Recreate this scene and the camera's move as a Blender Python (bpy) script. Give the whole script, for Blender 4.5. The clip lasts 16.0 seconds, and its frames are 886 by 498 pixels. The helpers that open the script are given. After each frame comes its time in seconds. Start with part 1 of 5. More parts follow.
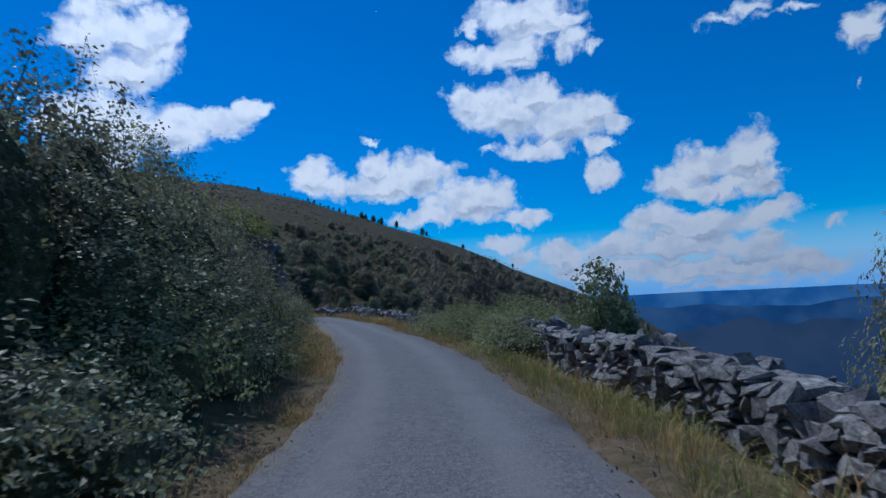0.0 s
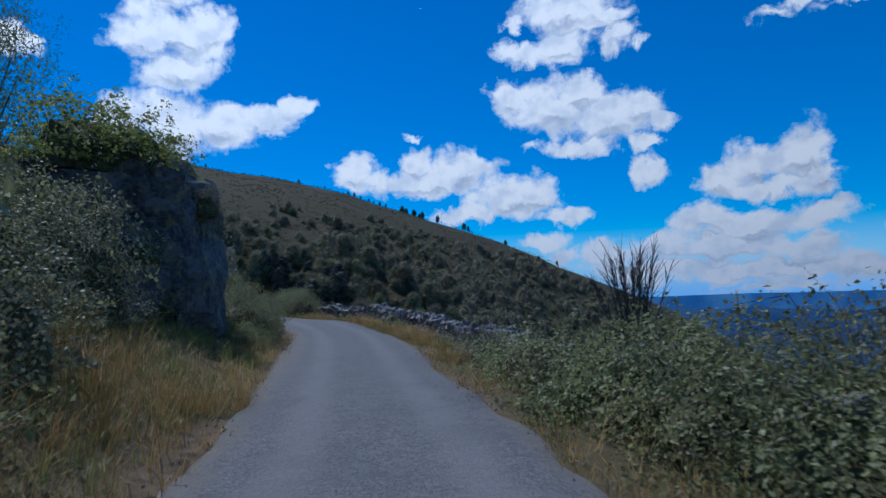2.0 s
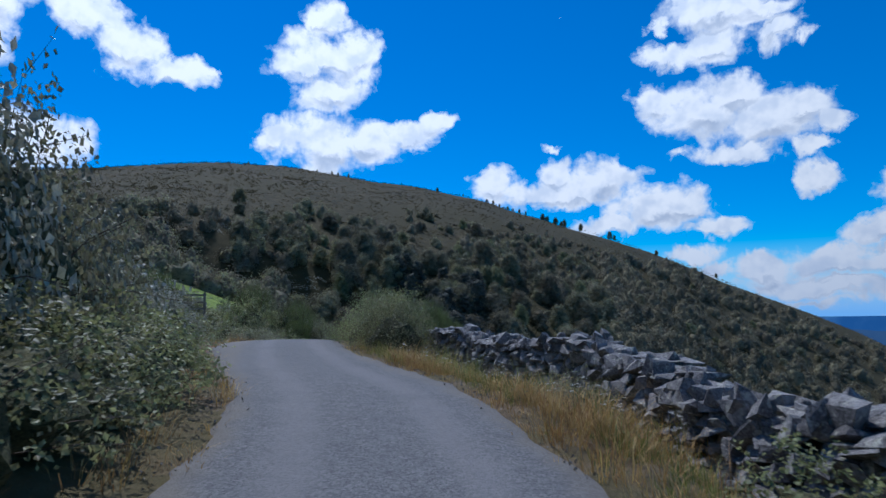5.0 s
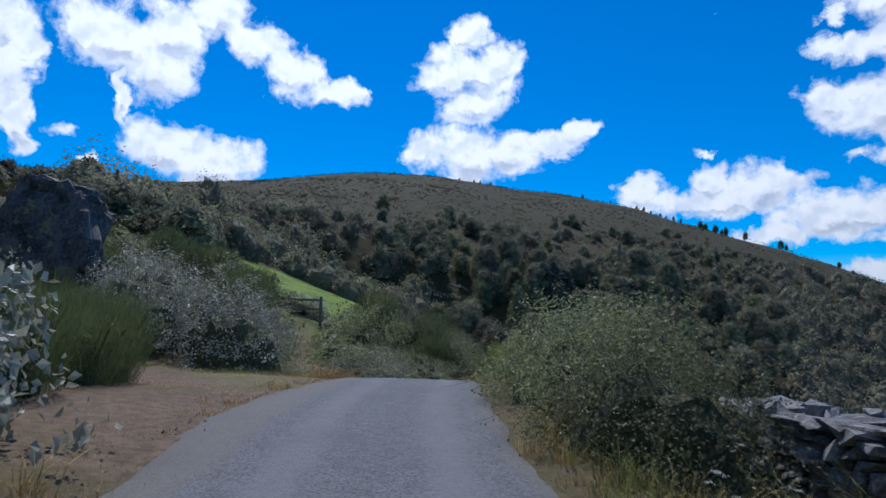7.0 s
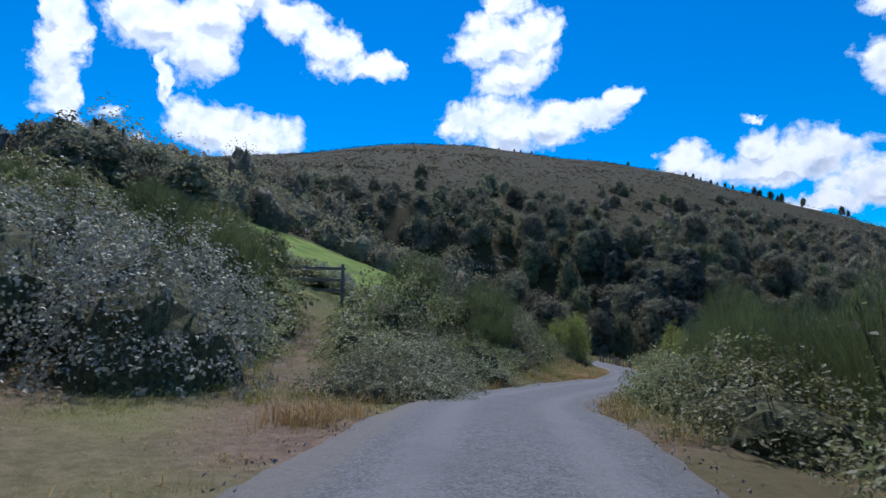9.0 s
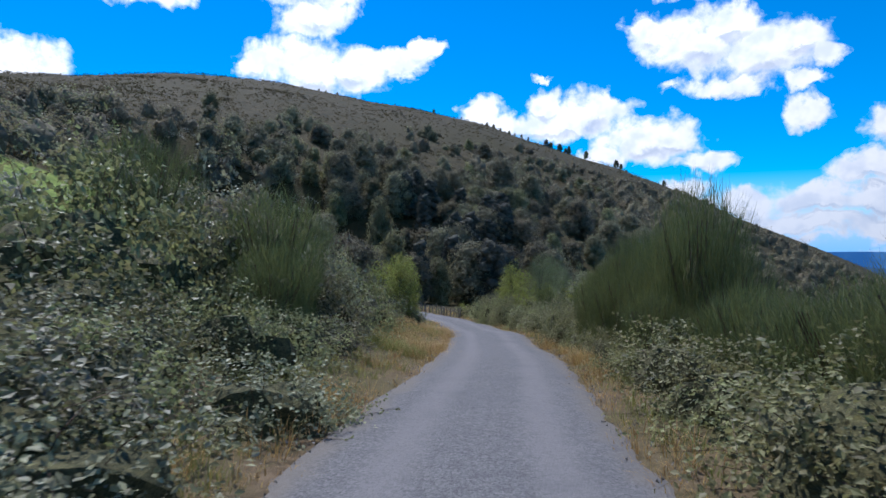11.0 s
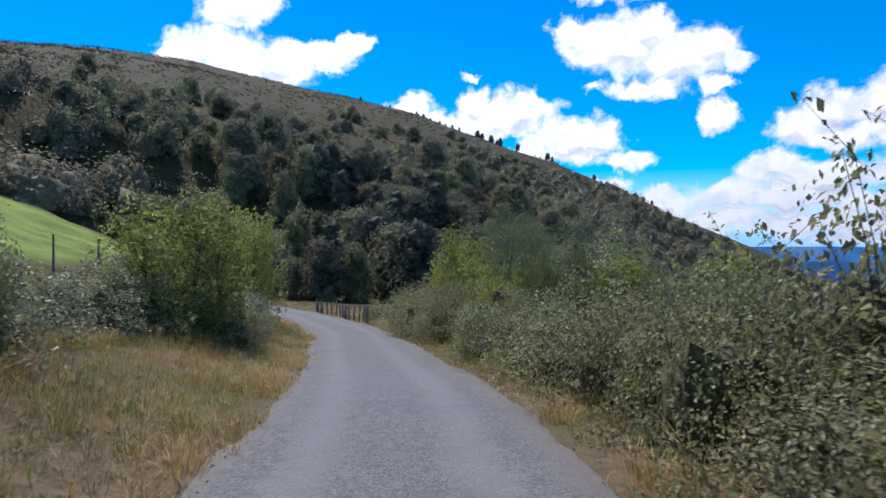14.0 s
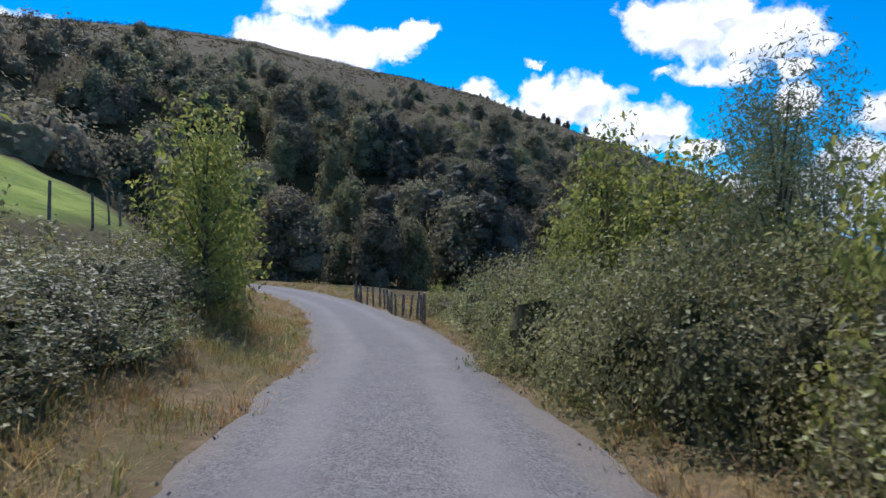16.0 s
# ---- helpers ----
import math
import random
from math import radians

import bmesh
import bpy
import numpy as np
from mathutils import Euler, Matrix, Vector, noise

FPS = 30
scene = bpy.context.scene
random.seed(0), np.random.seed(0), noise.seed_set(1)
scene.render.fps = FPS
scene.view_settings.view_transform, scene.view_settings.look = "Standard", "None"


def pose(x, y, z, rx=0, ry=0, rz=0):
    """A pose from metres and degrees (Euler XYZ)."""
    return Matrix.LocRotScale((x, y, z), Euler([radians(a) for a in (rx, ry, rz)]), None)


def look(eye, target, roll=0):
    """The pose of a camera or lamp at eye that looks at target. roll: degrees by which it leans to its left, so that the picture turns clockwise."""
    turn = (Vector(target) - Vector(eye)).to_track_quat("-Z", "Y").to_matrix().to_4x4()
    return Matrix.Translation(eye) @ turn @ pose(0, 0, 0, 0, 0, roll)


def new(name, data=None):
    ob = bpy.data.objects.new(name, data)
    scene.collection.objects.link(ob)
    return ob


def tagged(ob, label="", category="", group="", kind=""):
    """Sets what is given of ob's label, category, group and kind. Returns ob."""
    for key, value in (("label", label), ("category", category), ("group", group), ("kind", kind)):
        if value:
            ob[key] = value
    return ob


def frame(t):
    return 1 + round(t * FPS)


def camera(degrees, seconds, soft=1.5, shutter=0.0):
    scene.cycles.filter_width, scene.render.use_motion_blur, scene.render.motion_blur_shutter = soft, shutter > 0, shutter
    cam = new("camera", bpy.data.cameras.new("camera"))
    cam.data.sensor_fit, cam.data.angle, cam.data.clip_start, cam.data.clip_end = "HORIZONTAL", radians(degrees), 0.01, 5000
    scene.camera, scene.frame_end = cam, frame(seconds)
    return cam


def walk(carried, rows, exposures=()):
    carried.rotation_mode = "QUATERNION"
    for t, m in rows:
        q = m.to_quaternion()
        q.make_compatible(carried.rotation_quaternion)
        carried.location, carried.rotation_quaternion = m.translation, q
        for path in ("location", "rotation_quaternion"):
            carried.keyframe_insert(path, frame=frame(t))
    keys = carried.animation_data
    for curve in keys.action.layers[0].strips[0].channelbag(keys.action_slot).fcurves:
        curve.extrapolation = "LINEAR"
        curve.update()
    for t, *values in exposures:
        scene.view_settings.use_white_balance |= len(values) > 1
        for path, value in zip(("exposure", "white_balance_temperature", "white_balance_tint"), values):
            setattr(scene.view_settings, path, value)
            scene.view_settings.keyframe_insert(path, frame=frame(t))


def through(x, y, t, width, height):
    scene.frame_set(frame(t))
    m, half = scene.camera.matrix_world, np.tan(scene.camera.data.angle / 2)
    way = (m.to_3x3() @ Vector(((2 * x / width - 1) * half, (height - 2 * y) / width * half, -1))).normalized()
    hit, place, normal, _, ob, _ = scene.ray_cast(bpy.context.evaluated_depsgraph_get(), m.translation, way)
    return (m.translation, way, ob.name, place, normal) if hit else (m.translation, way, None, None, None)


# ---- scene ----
# ------------------------------------------------------------------ camera
cam = camera(71.95, 16.0, soft=1.45, shutter=0.1)
ROWS = [  # seconds, x, y, z, yaw, pitch, lean
    (0.0, 0.00, 0.00, 1.30, -0.06, 5.03, 2.88),
    (0.5, -0.14, 3.70, 1.35, -0.71, 4.87, 2.26),
    (1.0, -0.33, 7.37, 1.30, -0.28, 4.51, 2.39),
    (1.5, -0.67, 11.07, 1.33, 1.74, 5.05, 2.14),
    (2.0, -1.18, 14.73, 1.41, 3.78, 4.90, 1.81),
    (2.5, -1.81, 18.27, 1.45, 5.76, 5.06, 1.76),
    (3.0, -2.51, 21.69, 1.47, 7.64, 5.00, 1.73),
    (3.5, -3.30, 25.01, 1.50, 9.61, 5.51, 1.78),
    (4.0, -4.11, 28.23, 1.54, 11.90, 5.90, 1.50),
    (4.5, -4.92, 31.31, 1.62, 14.20, 6.10, 0.90),
    (5.0, -5.75, 34.21, 1.69, 16.70, 6.20, 0.20),
    (5.5, -6.70, 36.89, 1.77, 19.30, 6.30, -0.50),
    (6.0, -7.80, 39.30, 1.86, 22.26, 6.54, -1.09),
    (6.5, -9.16, 41.50, 2.00, 26.02, 7.09, -1.28),
    (7.0, -10.55, 43.49, 2.02, 29.98, 6.98, -1.67),
    (7.5, -11.87, 45.24, 2.01, 33.04, 6.40, -2.58),
    (8.0, -13.12, 46.84, 2.03, 35.35, 5.15, -2.88),
    (8.5, -14.25, 48.45, 2.05, 35.60, 4.70, -2.30),
    (9.0, -15.44, 50.38, 2.05, 33.60, 4.40, -1.20),
    (9.5, -16.78, 52.58, 1.99, 30.60, 3.30, 0.00),
    (10.0, -18.42, 54.89, 1.87, 26.60, 1.70, 0.90),
    (10.5, -19.92, 57.56, 1.67, 21.46, 0.49, 0.81),
    (11.0, -20.84, 60.68, 1.38, 15.45, -0.17, -0.35),
    (11.5, -21.52, 63.67, 1.05, 12.59, 0.12, -1.21),
    (12.0, -22.08, 66.61, 0.80, 10.33, 0.36, -1.43),
    (12.5, -22.56, 69.72, 0.51, 9.33, 0.00, -1.18),
    (13.0, -23.06, 72.90, 0.20, 8.59, -0.30, -0.37),
    (13.5, -23.62, 76.05, -0.09, 8.83, -0.57, 0.01),
    (14.0, -24.23, 79.14, -0.39, 8.94, -0.44, -0.14),
    (14.5, -24.98, 82.16, -0.78, 9.41, -0.90, -0.46),
    (15.0, -25.65, 85.07, -0.93, 10.72, -1.49, -0.28),
    (15.5, -26.50, 87.98, -1.17, 12.47, -2.52, 0.20),
    (16.0, -27.51, 90.92, -1.59, 14.55, -1.62, -1.01),
]


def heading(x, y, z, yaw, pitch, lean):
    a, b = radians(yaw), radians(pitch)
    way = Vector((-math.sin(a) * math.cos(b), math.cos(a) * math.cos(b), math.sin(b)))
    eye = Vector((x, y, z))
    return look(eye, eye + way * 10, -lean)


walk(cam, [(r[0], heading(*r[1:])) for r in ROWS],
     exposures=[(0.0, -0.36, 5050, 9), (3.5, -0.2, 5100, 10), (6.0, 0.0, 5400, 11), (8.0, 0.08, 5500, 12), (10.5, 0.4, 5650, 13), (13.0, 0.62, 5850, 15), (16.0, 0.64, 6000, 15)])

# ------------------------------------------------------------------ light
SUN_AZ, SUN_EL = 42.0, 58.0  # degrees left of the y axis, and up


class Nodes:
    """Short hand for a node tree."""

    def __init__(self, tree):
        self.tree = tree
        tree.nodes.clear()

    def __call__(self, kind, inputs=(), out=0, operation=None, use_clamp=False, data_type=None, smooth=False, layer="", uv=""):
        n = self.tree.nodes.new(kind)
        if operation:
            n.operation = operation
        if use_clamp:
            n.use_clamp = True
        if data_type:
            n.data_type = data_type
        if smooth:
            n.interpolation_type = "SMOOTHSTEP"
        if layer:
            n.layer_name = layer
        if uv:
            n.uv_map = uv
        for k, v in dict(inputs).items():
            if isinstance(v, bpy.types.NodeSocket):
                self.tree.links.new(v, n.inputs[k])
            else:
                n.inputs[k].default_value = v
        return n.outputs[out] if len(n.outputs) else None

    def math(self, op, a, b=0.0, clamp=False):
        return self("ShaderNodeMath", {0: a, 1: b}, operation=op, use_clamp=clamp)

    def mix(self, f, a, b):
        return self("ShaderNodeMix", {0: f, 6: a, 7: b}, out=2, data_type="RGBA")

    def ramp(self, f, lo, hi):
        return self("ShaderNodeMapRange", {0: f, 1: lo, 2: hi, 3: 0.0, 4: 1.0}, smooth=True)


world = bpy.data.worlds.new("sky")
scene.world = world
world.use_nodes = True
n = Nodes(world.node_tree)
sky = n("ShaderNodeTexSky")
air = sky.node
air.sky_type, air.sun_disc, air.sun_elevation, air.sun_rotation = "NISHITA", False, radians(SUN_EL), radians(-SUN_AZ)
air.altitude, air.air_density, air.dust_density, air.ozone_density = 700.0, 1.0, 0.4, 3.0
blue = n("ShaderNodeHueSaturation", {"Saturation": 2.0, "Value": 1.0, "Color": sky})
way = n("ShaderNodeTexCoord", out=0)
sep = n("ShaderNodeSeparateXYZ", {0: way})
sepx, sepy, sepz = sep.node.outputs[0], sep.node.outputs[1], sep.node.outputs[2]
az = n.math("MULTIPLY", n.math("ARCTAN2", n.math("MULTIPLY", sepx, -1.0), sepy), 57.2958)
el = n.math("MULTIPLY", n.math("ARCSINE", sepz), 57.2958)
# fair-weather clouds: azimuth, elevation and half sizes in degrees
CLOUD_TOWER = [(27.9, 26.3, 2.1, 1.7), (27.4, 23.2, 4.6, 2.1), (29.6, 22.4, 3.2, 1.6), (24.8, 23.7, 2.3, 1.9), (27.6, 20.2, 3.4, 1.9), (32.4, 15.8,
    1.8, 1.8), (27.6, 15.4, 4.2, 2.8), (23.6, 15.8, 3.1, 2.1), (19.9, 16.7, 3.3, 1.3), (17.4, 17.8, 1.4, 0.9)]
CLOUD_ARCH = [(66.8, 18.7, 1.8, 4.9), (67.6, 21.8, 1.2, 2.3), (66.1, 14.4, 1.1, 2.5), (59.8, 22.4, 4.4, 2.5), (62.5, 21.9, 2.0, 1.9), (56.1, 20.5,
    2.7, 3.1), (55.2, 23.6, 2.7, 2.6), (58.9, 18.1, 0.8, 2.4), (51.4, 25.6, 3.0, 2.4), (48.5, 23.6, 2.9, 1.9), (45.0, 22.0, 3.1, 1.8), (41.2, 20.6,
    3.1, 1.5), (38.1, 21.3, 0.8, 0.5), (55.6, 14.0, 3.6, 2.4), (51.4, 13.5, 4.0, 2.1), (62.5, 14.4, 1.7, 0.7), (61.0, 11.7, 0.6, 1.0)]
CLOUD_PAIR = [(6.4, 15.5, 1.3, 0.35), (11.9, 12.0, 2.5, 1.8), (6.2, 12.9, 2.1, 1.7), (6.9, 11.4, 6.0, 1.5), (1.8, 12.3, 3.6, 2.0), (4.0, 11.2, 4.9,
    1.4), (-3.0, 9.4, 4.7, 2.1), (-5.3, 9.5, 2.6, 1.7), (1.0, 8.1, 3.1, 1.0), (-7.6, 7.4, 2.4, 1.0), (-5.3, 5.0, 2.4, 0.8), (-7.6, 3.9, 1.9, 0.8)]
CLOUD_MIDDLE = [(-2.8, 18.3, 2.1, 1.7), (-7.0, 17.4, 4.6, 2.7), (-9.6, 18.5, 3.3, 1.6), (-12.3, 16.2, 4.2, 2.9), (-14.7, 16.8, 2.6, 1.3), (-16.3,
    15.4, 1.2, 1.1), (-4.8, 14.1, 1.6, 0.6), (-9.7, 13.9, 3.9, 1.1), (-15.3, 13.4, 1.7, 0.8), (-15.7, 11.0, 1.7, 1.3)]
CLOUD_TOP = [(-9.0, 25.3, 5.5, 1.9), (-8.3, 22.8, 2.8, 1.6), (-4.5, 22.3, 2.4, 1.2), (-3.8, 24.5, 1.1, 0.8), (-13.2, 22.7, 2.1, 1.2), (-15.1, 21.6,
    0.9, 0.7), (-12.4, 24.5, 2.8, 1.0), (-25.9, 22.0, 2.3, 0.6)]
CLOUD_CUMULUS = [(-20.9, 9.7, 2.4, 1.8), (-23.8, 10.8, 2.6, 2.0), (-27.1, 10.9, 2.7, 2.2), (-28.4, 9.0, 1.5, 1.7), (-24.5, 8.6, 5.3, 1.1), (-19.7,
    6.4, 2.7, 1.3), (-23.6, 5.8, 4.8, 1.4), (-28.5, 5.7, 2.2, 1.0), (-32.7, 4.6, 0.9, 0.6), (-11.2, 3.8, 2.9, 1.2), (-16.2, 4.4, 4.3, 1.3), (-20.7,
    4.2, 6.9, 1.3), (-26.4, 3.6, 3.9, 1.0)]
CLOUD_BANK = [(-15.1, 2.3, 7.3, 1.0), (-23.0, 2.0, 8.4, 1.1), (-30.1, 1.8, 4.3, 1.1), (-24.7, 0.4, 10.3, 0.7), (-14.2, 1.0, 5.4, 0.6), (-28.4, 22.6, 2.9, 0.7), (-32.0, 21.7, 3.1, 0.5), (-36.0, 19.3, 1.1, 1.5), (-35.6, 15.5, 0.5, 0.7), (5.3, 26.4, 0.5, 0.2)]
here = n("ShaderNodeCombineXYZ", {0: az, 1: el, 2: 0.0})
billow = n("ShaderNodeTexNoise", {"Vector": here, "Scale": 0.30, "Detail": 9.0, "Roughness": 0.58})


def coverage(at):
    """How deep a direction lies inside the nearest cloud."""
    best = None
    for a, e, ra, re in CLOUD_TOWER + CLOUD_ARCH + CLOUD_PAIR + CLOUD_MIDDLE + CLOUD_TOP + CLOUD_CUMULUS + CLOUD_BANK:
        d = n("ShaderNodeVectorMath", {0: at, 1: (a, e, 0.0)}, operation="SUBTRACT")
        d = n("ShaderNodeVectorMath", {0: d, 1: (1.0 / ra, 1.0 / re, 0.0)}, operation="MULTIPLY")
        d = n("ShaderNodeVectorMath", {0: d}, out=1, operation="LENGTH")
        if re < 0.75:  # thin wisps
            d = n("ShaderNodeMath", {0: d, 1: 0.7, 2: 0.6}, operation="MULTIPLY_ADD")
        best = d if best is None else n("ShaderNodeMath", {0: best, 1: d, 2: 0.12}, operation="SMOOTH_MIN")
    return n.math("SUBTRACT", 1.0, best)


def drift(at, scale, detail, reach):
    """Moves a direction by noise, so that the clouds' outlines billow and fray."""
    w = n("ShaderNodeTexNoise", {"Vector": at, "Scale": scale, "Detail": detail, "Roughness": 0.6}, out=1)
    w = n("ShaderNodeVectorMath", {0: w, 1: (0.5, 0.5, 0.5)}, operation="SUBTRACT")
    w = n("ShaderNodeVectorMath", {0: w, 1: (reach, reach * 0.8, 0.0)}, operation="MULTIPLY")
    return n("ShaderNodeVectorMath", {0: at, 1: w}, operation="ADD")


frayed = drift(drift(here, 0.22, 2.0, 3.4), 0.75, 6.0, 2.6)
cover = coverage(frayed)
above = coverage(n("ShaderNodeVectorMath", {0: frayed, 1: (0.0, 1.1, 0.0)}, operation="ADD"))
thick = n.math("ADD", cover, n.math("MULTIPLY", n.math("SUBTRACT", billow, 0.5), 2.1))
mask = n.ramp(thick, -0.20, 0.42)
up = n("ShaderNodeVectorMath", {0: here, 1: (0.35, 0.75, 0.0)}, operation="ADD")
billow_up = n("ShaderNodeTexNoise", {"Vector": up, "Scale": 0.36, "Detail": 3.5, "Roughness": 0.5})
billow_low = n("ShaderNodeTexNoise", {"Vector": here, "Scale": 0.36, "Detail": 3.5, "Roughness": 0.5})
lit = n.ramp(n.math("SUBTRACT", billow_low, billow_up), -0.18, 0.08)
base = n.ramp(n.math("ADD", n.math("SUBTRACT", above, cover), n.math("MULTIPLY", n.math("SUBTRACT", billow_low, 0.5), 0.8)), -0.02, 0.40)
deep = n.ramp(cover, 0.05, 0.6)
white = n.mix(lit, (0.76, 0.81, 0.89, 1), (1.0, 1.0, 1.0, 1))
white = n.mix(n.math("MULTIPLY", n.math("MULTIPLY", base, deep), 0.7), white, (0.36, 0.44, 0.58, 1))
low = n.ramp(el, 10.0, 1.0)
white = n.mix(n.math("MULTIPLY", low, 0.35), white, (0.40, 0.52, 0.72, 1))
# clouds shine brighter towards the sun
a, e = radians(SUN_AZ), radians(SUN_EL)
toward = n("ShaderNodeVectorMath", {0: way, 1: (-math.sin(a) * math.cos(e), math.cos(a) * math.cos(e), math.sin(e))}, out=1, operation="DOT_PRODUCT")
shine = n("ShaderNodeMapRange", {0: toward, 1: 0.1, 2: 0.85, 3: 0.5, 4: 1.03})
cloud_glow = n("ShaderNodeBackground", {"Color": white, "Strength": shine})
blue = n.mix(n.ramp(el, 7.0, -1.0), blue, (1.7, 4.0, 7.2, 1))
# unseen bright clouds, added overhead and behind the view to fill the shadows
fill_clouds = n("ShaderNodeTexNoise", {"Vector": way, "Scale": 2.6, "Detail": 6.0, "Roughness": 0.55})
beyond = n.math("MAXIMUM", n.ramp(el, 31.0, 37.0), n.ramp(n.math("ABSOLUTE", n.math("SUBTRACT", az, 17.0)), 60.0, 74.0))
mask = n.math("MAXIMUM", mask, n.math("MULTIPLY", beyond, n.ramp(fill_clouds, 0.53, 0.64)))
sky_glow = n("ShaderNodeBackground", {"Color": blue, "Strength": 0.102})
both = n("ShaderNodeMixShader", {0: mask, 1: sky_glow, 2: cloud_glow})
n("ShaderNodeOutputWorld", {0: both})

sun = new("sun", bpy.data.lights.new("sun", "SUN"))
sun.data.energy, sun.data.angle, sun.data.color = 3.4, radians(0.6), (1.0, 0.95, 0.86)
a, e = radians(SUN_AZ), radians(SUN_EL)
sun.matrix_world = look((0, 0, 60), (60 * math.sin(a) * math.cos(e), -60 * math.cos(a) * math.cos(e), 60 - 60 * math.sin(e)))


# ------------------------------------------------------------------ materials
def surface(name, dark, light, scale, rough=0.8, bump=0.3, fine=8.0, third=None, spec=0.3, through=0.0, island=0.0, coat=0.0, detail=6.0):
    """Two colours over two scales of noise, with relief; island: how far each leaf or piece differs."""
    m = bpy.data.materials.new(name)
    m.use_nodes = True
    n = Nodes(m.node_tree)
    pos = n("ShaderNodeTexCoord", out=3)
    big = n("ShaderNodeTexNoise", {"Vector": pos, "Scale": scale, "Detail": 5.0})
    small = n("ShaderNodeTexNoise", {"Vector": pos, "Scale": scale * fine, "Detail": detail, "Roughness": 0.65})
    f = n.math("ADD", n.math("MULTIPLY", big, 0.5), n.math("MULTIPLY", small, 0.5))
    col = n.mix(n.ramp(f, 0.36, 0.64), (*dark, 1), (*light, 1))
    if third:
        spots = n("ShaderNodeTexNoise", {"Vector": pos, "Scale": scale * 2.7, "Detail": 4.0})
        col = n.mix(n.ramp(spots, 0.56, 0.68), col, (*third, 1))
    if island:
        r = n("ShaderNodeNewGeometry", out="Random Per Island")
        o = n("ShaderNodeObjectInfo", out="Random")
        v = n.math("ADD", 1.0 - island, n.math("MULTIPLY", n.math("ADD", r, o), island))
        wide = 0.045 if island > 0.42 else 0.0
        h = n.math("ADD", 0.485 - wide * 0.5, n.math("ADD", n.math("MULTIPLY", r, 0.03), n.math("MULTIPLY", o, wide)))
        col = n("ShaderNodeHueSaturation", {"Hue": h, "Value": v, "Color": col})
    b = n("ShaderNodeBump", {"Strength": bump, "Distance": 0.02, "Height": small})
    s = n("ShaderNodeBsdfPrincipled", {"Base Color": col, "Roughness": rough, "Normal": b, "Specular IOR Level": spec, "Coat Weight": coat})
    if through:
        t = n("ShaderNodeBsdfTranslucent", {"Color": col})
        s = n("ShaderNodeMixShader", {0: through, 1: s, 2: t})
    n("ShaderNodeOutputMaterial", {0: s})
    return m


MAT = {
    "bramble": surface("bramble_leaf", (0.13, 0.14, 0.055), (0.335, 0.32, 0.14), 0.9, rough=0.5, spec=0.32, through=0.42, island=0.5, bump=0.1),
    "bramble_dry": surface("bramble_leaf_dusty", (0.125, 0.128, 0.062), (0.315, 0.295, 0.17), 1.2, rough=0.5, spec=0.4, through=0.36, island=0.45, bump=0.1),
    "fresh": surface("fresh_leaf", (0.15, 0.175, 0.04), (0.37, 0.37, 0.10), 1.0, rough=0.5, spec=0.25, through=0.5, island=0.3, bump=0.1),
    "willow": surface("willow_leaf", (0.11, 0.14, 0.06), (0.25, 0.27, 0.13), 1.0, rough=0.45, spec=0.4, through=0.36, island=0.3, bump=0.1),
    "broom": surface("broom_strand", (0.08, 0.104, 0.036), (0.19, 0.205, 0.074), 1.5, rough=0.55, spec=0.2, through=0.35, island=0.35, bump=0.1),
    # dark tone: the shade inside bushes is put into this colour
    "core": surface("inner_shade_tone", (0.036, 0.038, 0.015), (0.14, 0.128, 0.055), 10.0, rough=0.9, bump=1.0, fine=4.0),
    "cane": surface("cane_bark", (0.05, 0.03, 0.02), (0.13, 0.08, 0.05), 14.0, rough=0.7),
    "bark": surface("grey_bark", (0.045, 0.04, 0.033), (0.14, 0.125, 0.105), 9.0, rough=0.85, bump=0.6),
    "dry": surface("dry_grass", (0.31, 0.185, 0.058), (0.58, 0.385, 0.15), 0.8, rough=0.7, through=0.3, island=0.4, bump=0.05),
    "grass": surface("green_grass", (0.13, 0.155, 0.03), (0.33, 0.31, 0.09), 0.7, rough=0.6, through=0.35, island=0.35, bump=0.05),
    "stone": surface("schist_stone", (0.085, 0.078, 0.077), (0.30, 0.275, 0.26), 5.0, rough=0.78, bump=1.0, third=(0.38, 0.36, 0.30), island=0.35),
    "rock": surface("outcrop_rock", (0.03, 0.028, 0.03), (0.15, 0.137, 0.13), 1.6, rough=0.8, bump=1.0, third=(0.21, 0.18, 0.09), fine=6.0),
    "wood": surface("weathered_wood", (0.10, 0.085, 0.07), (0.26, 0.23, 0.19), 6.0, rough=0.85, bump=0.5),
    "wire": surface("rusty_wire", (0.10, 0.07, 0.05), (0.22, 0.18, 0.15), 30.0, rough=0.6),
    # oak and birch leaf tones greyed and lightened: distance haze put into the colour
    "tree": surface("oak_leaf", (0.155, 0.142, 0.088), (0.31, 0.28, 0.175), 0.25, rough=0.7, spec=0.15, through=0.42, island=0.5, bump=0.1),
    "tree_light": surface("birch_leaf", (0.165, 0.162, 0.08), (0.33, 0.31, 0.165), 0.3, rough=0.7, spec=0.15, through=0.42, island=0.45, bump=0.1),
    "heath": surface("heath_scrub", (0.085, 0.07, 0.034), (0.15, 0.12, 0.058), 0.05, rough=0.95, spec=0.05, island=0.25, bump=0.1, through=0.2),
    "pine": surface("pine_needle", (0.05, 0.052, 0.04), (0.12, 0.115, 0.085), 0.4, rough=0.7, spec=0.15, through=0.15, island=0.4, bump=0.1),
    "pale": surface("pale_scrub_leaf", (0.20, 0.20, 0.135), (0.46, 0.43, 0.33), 0.6, rough=0.5, spec=0.35, through=0.28, island=0.35, bump=0.1),
}


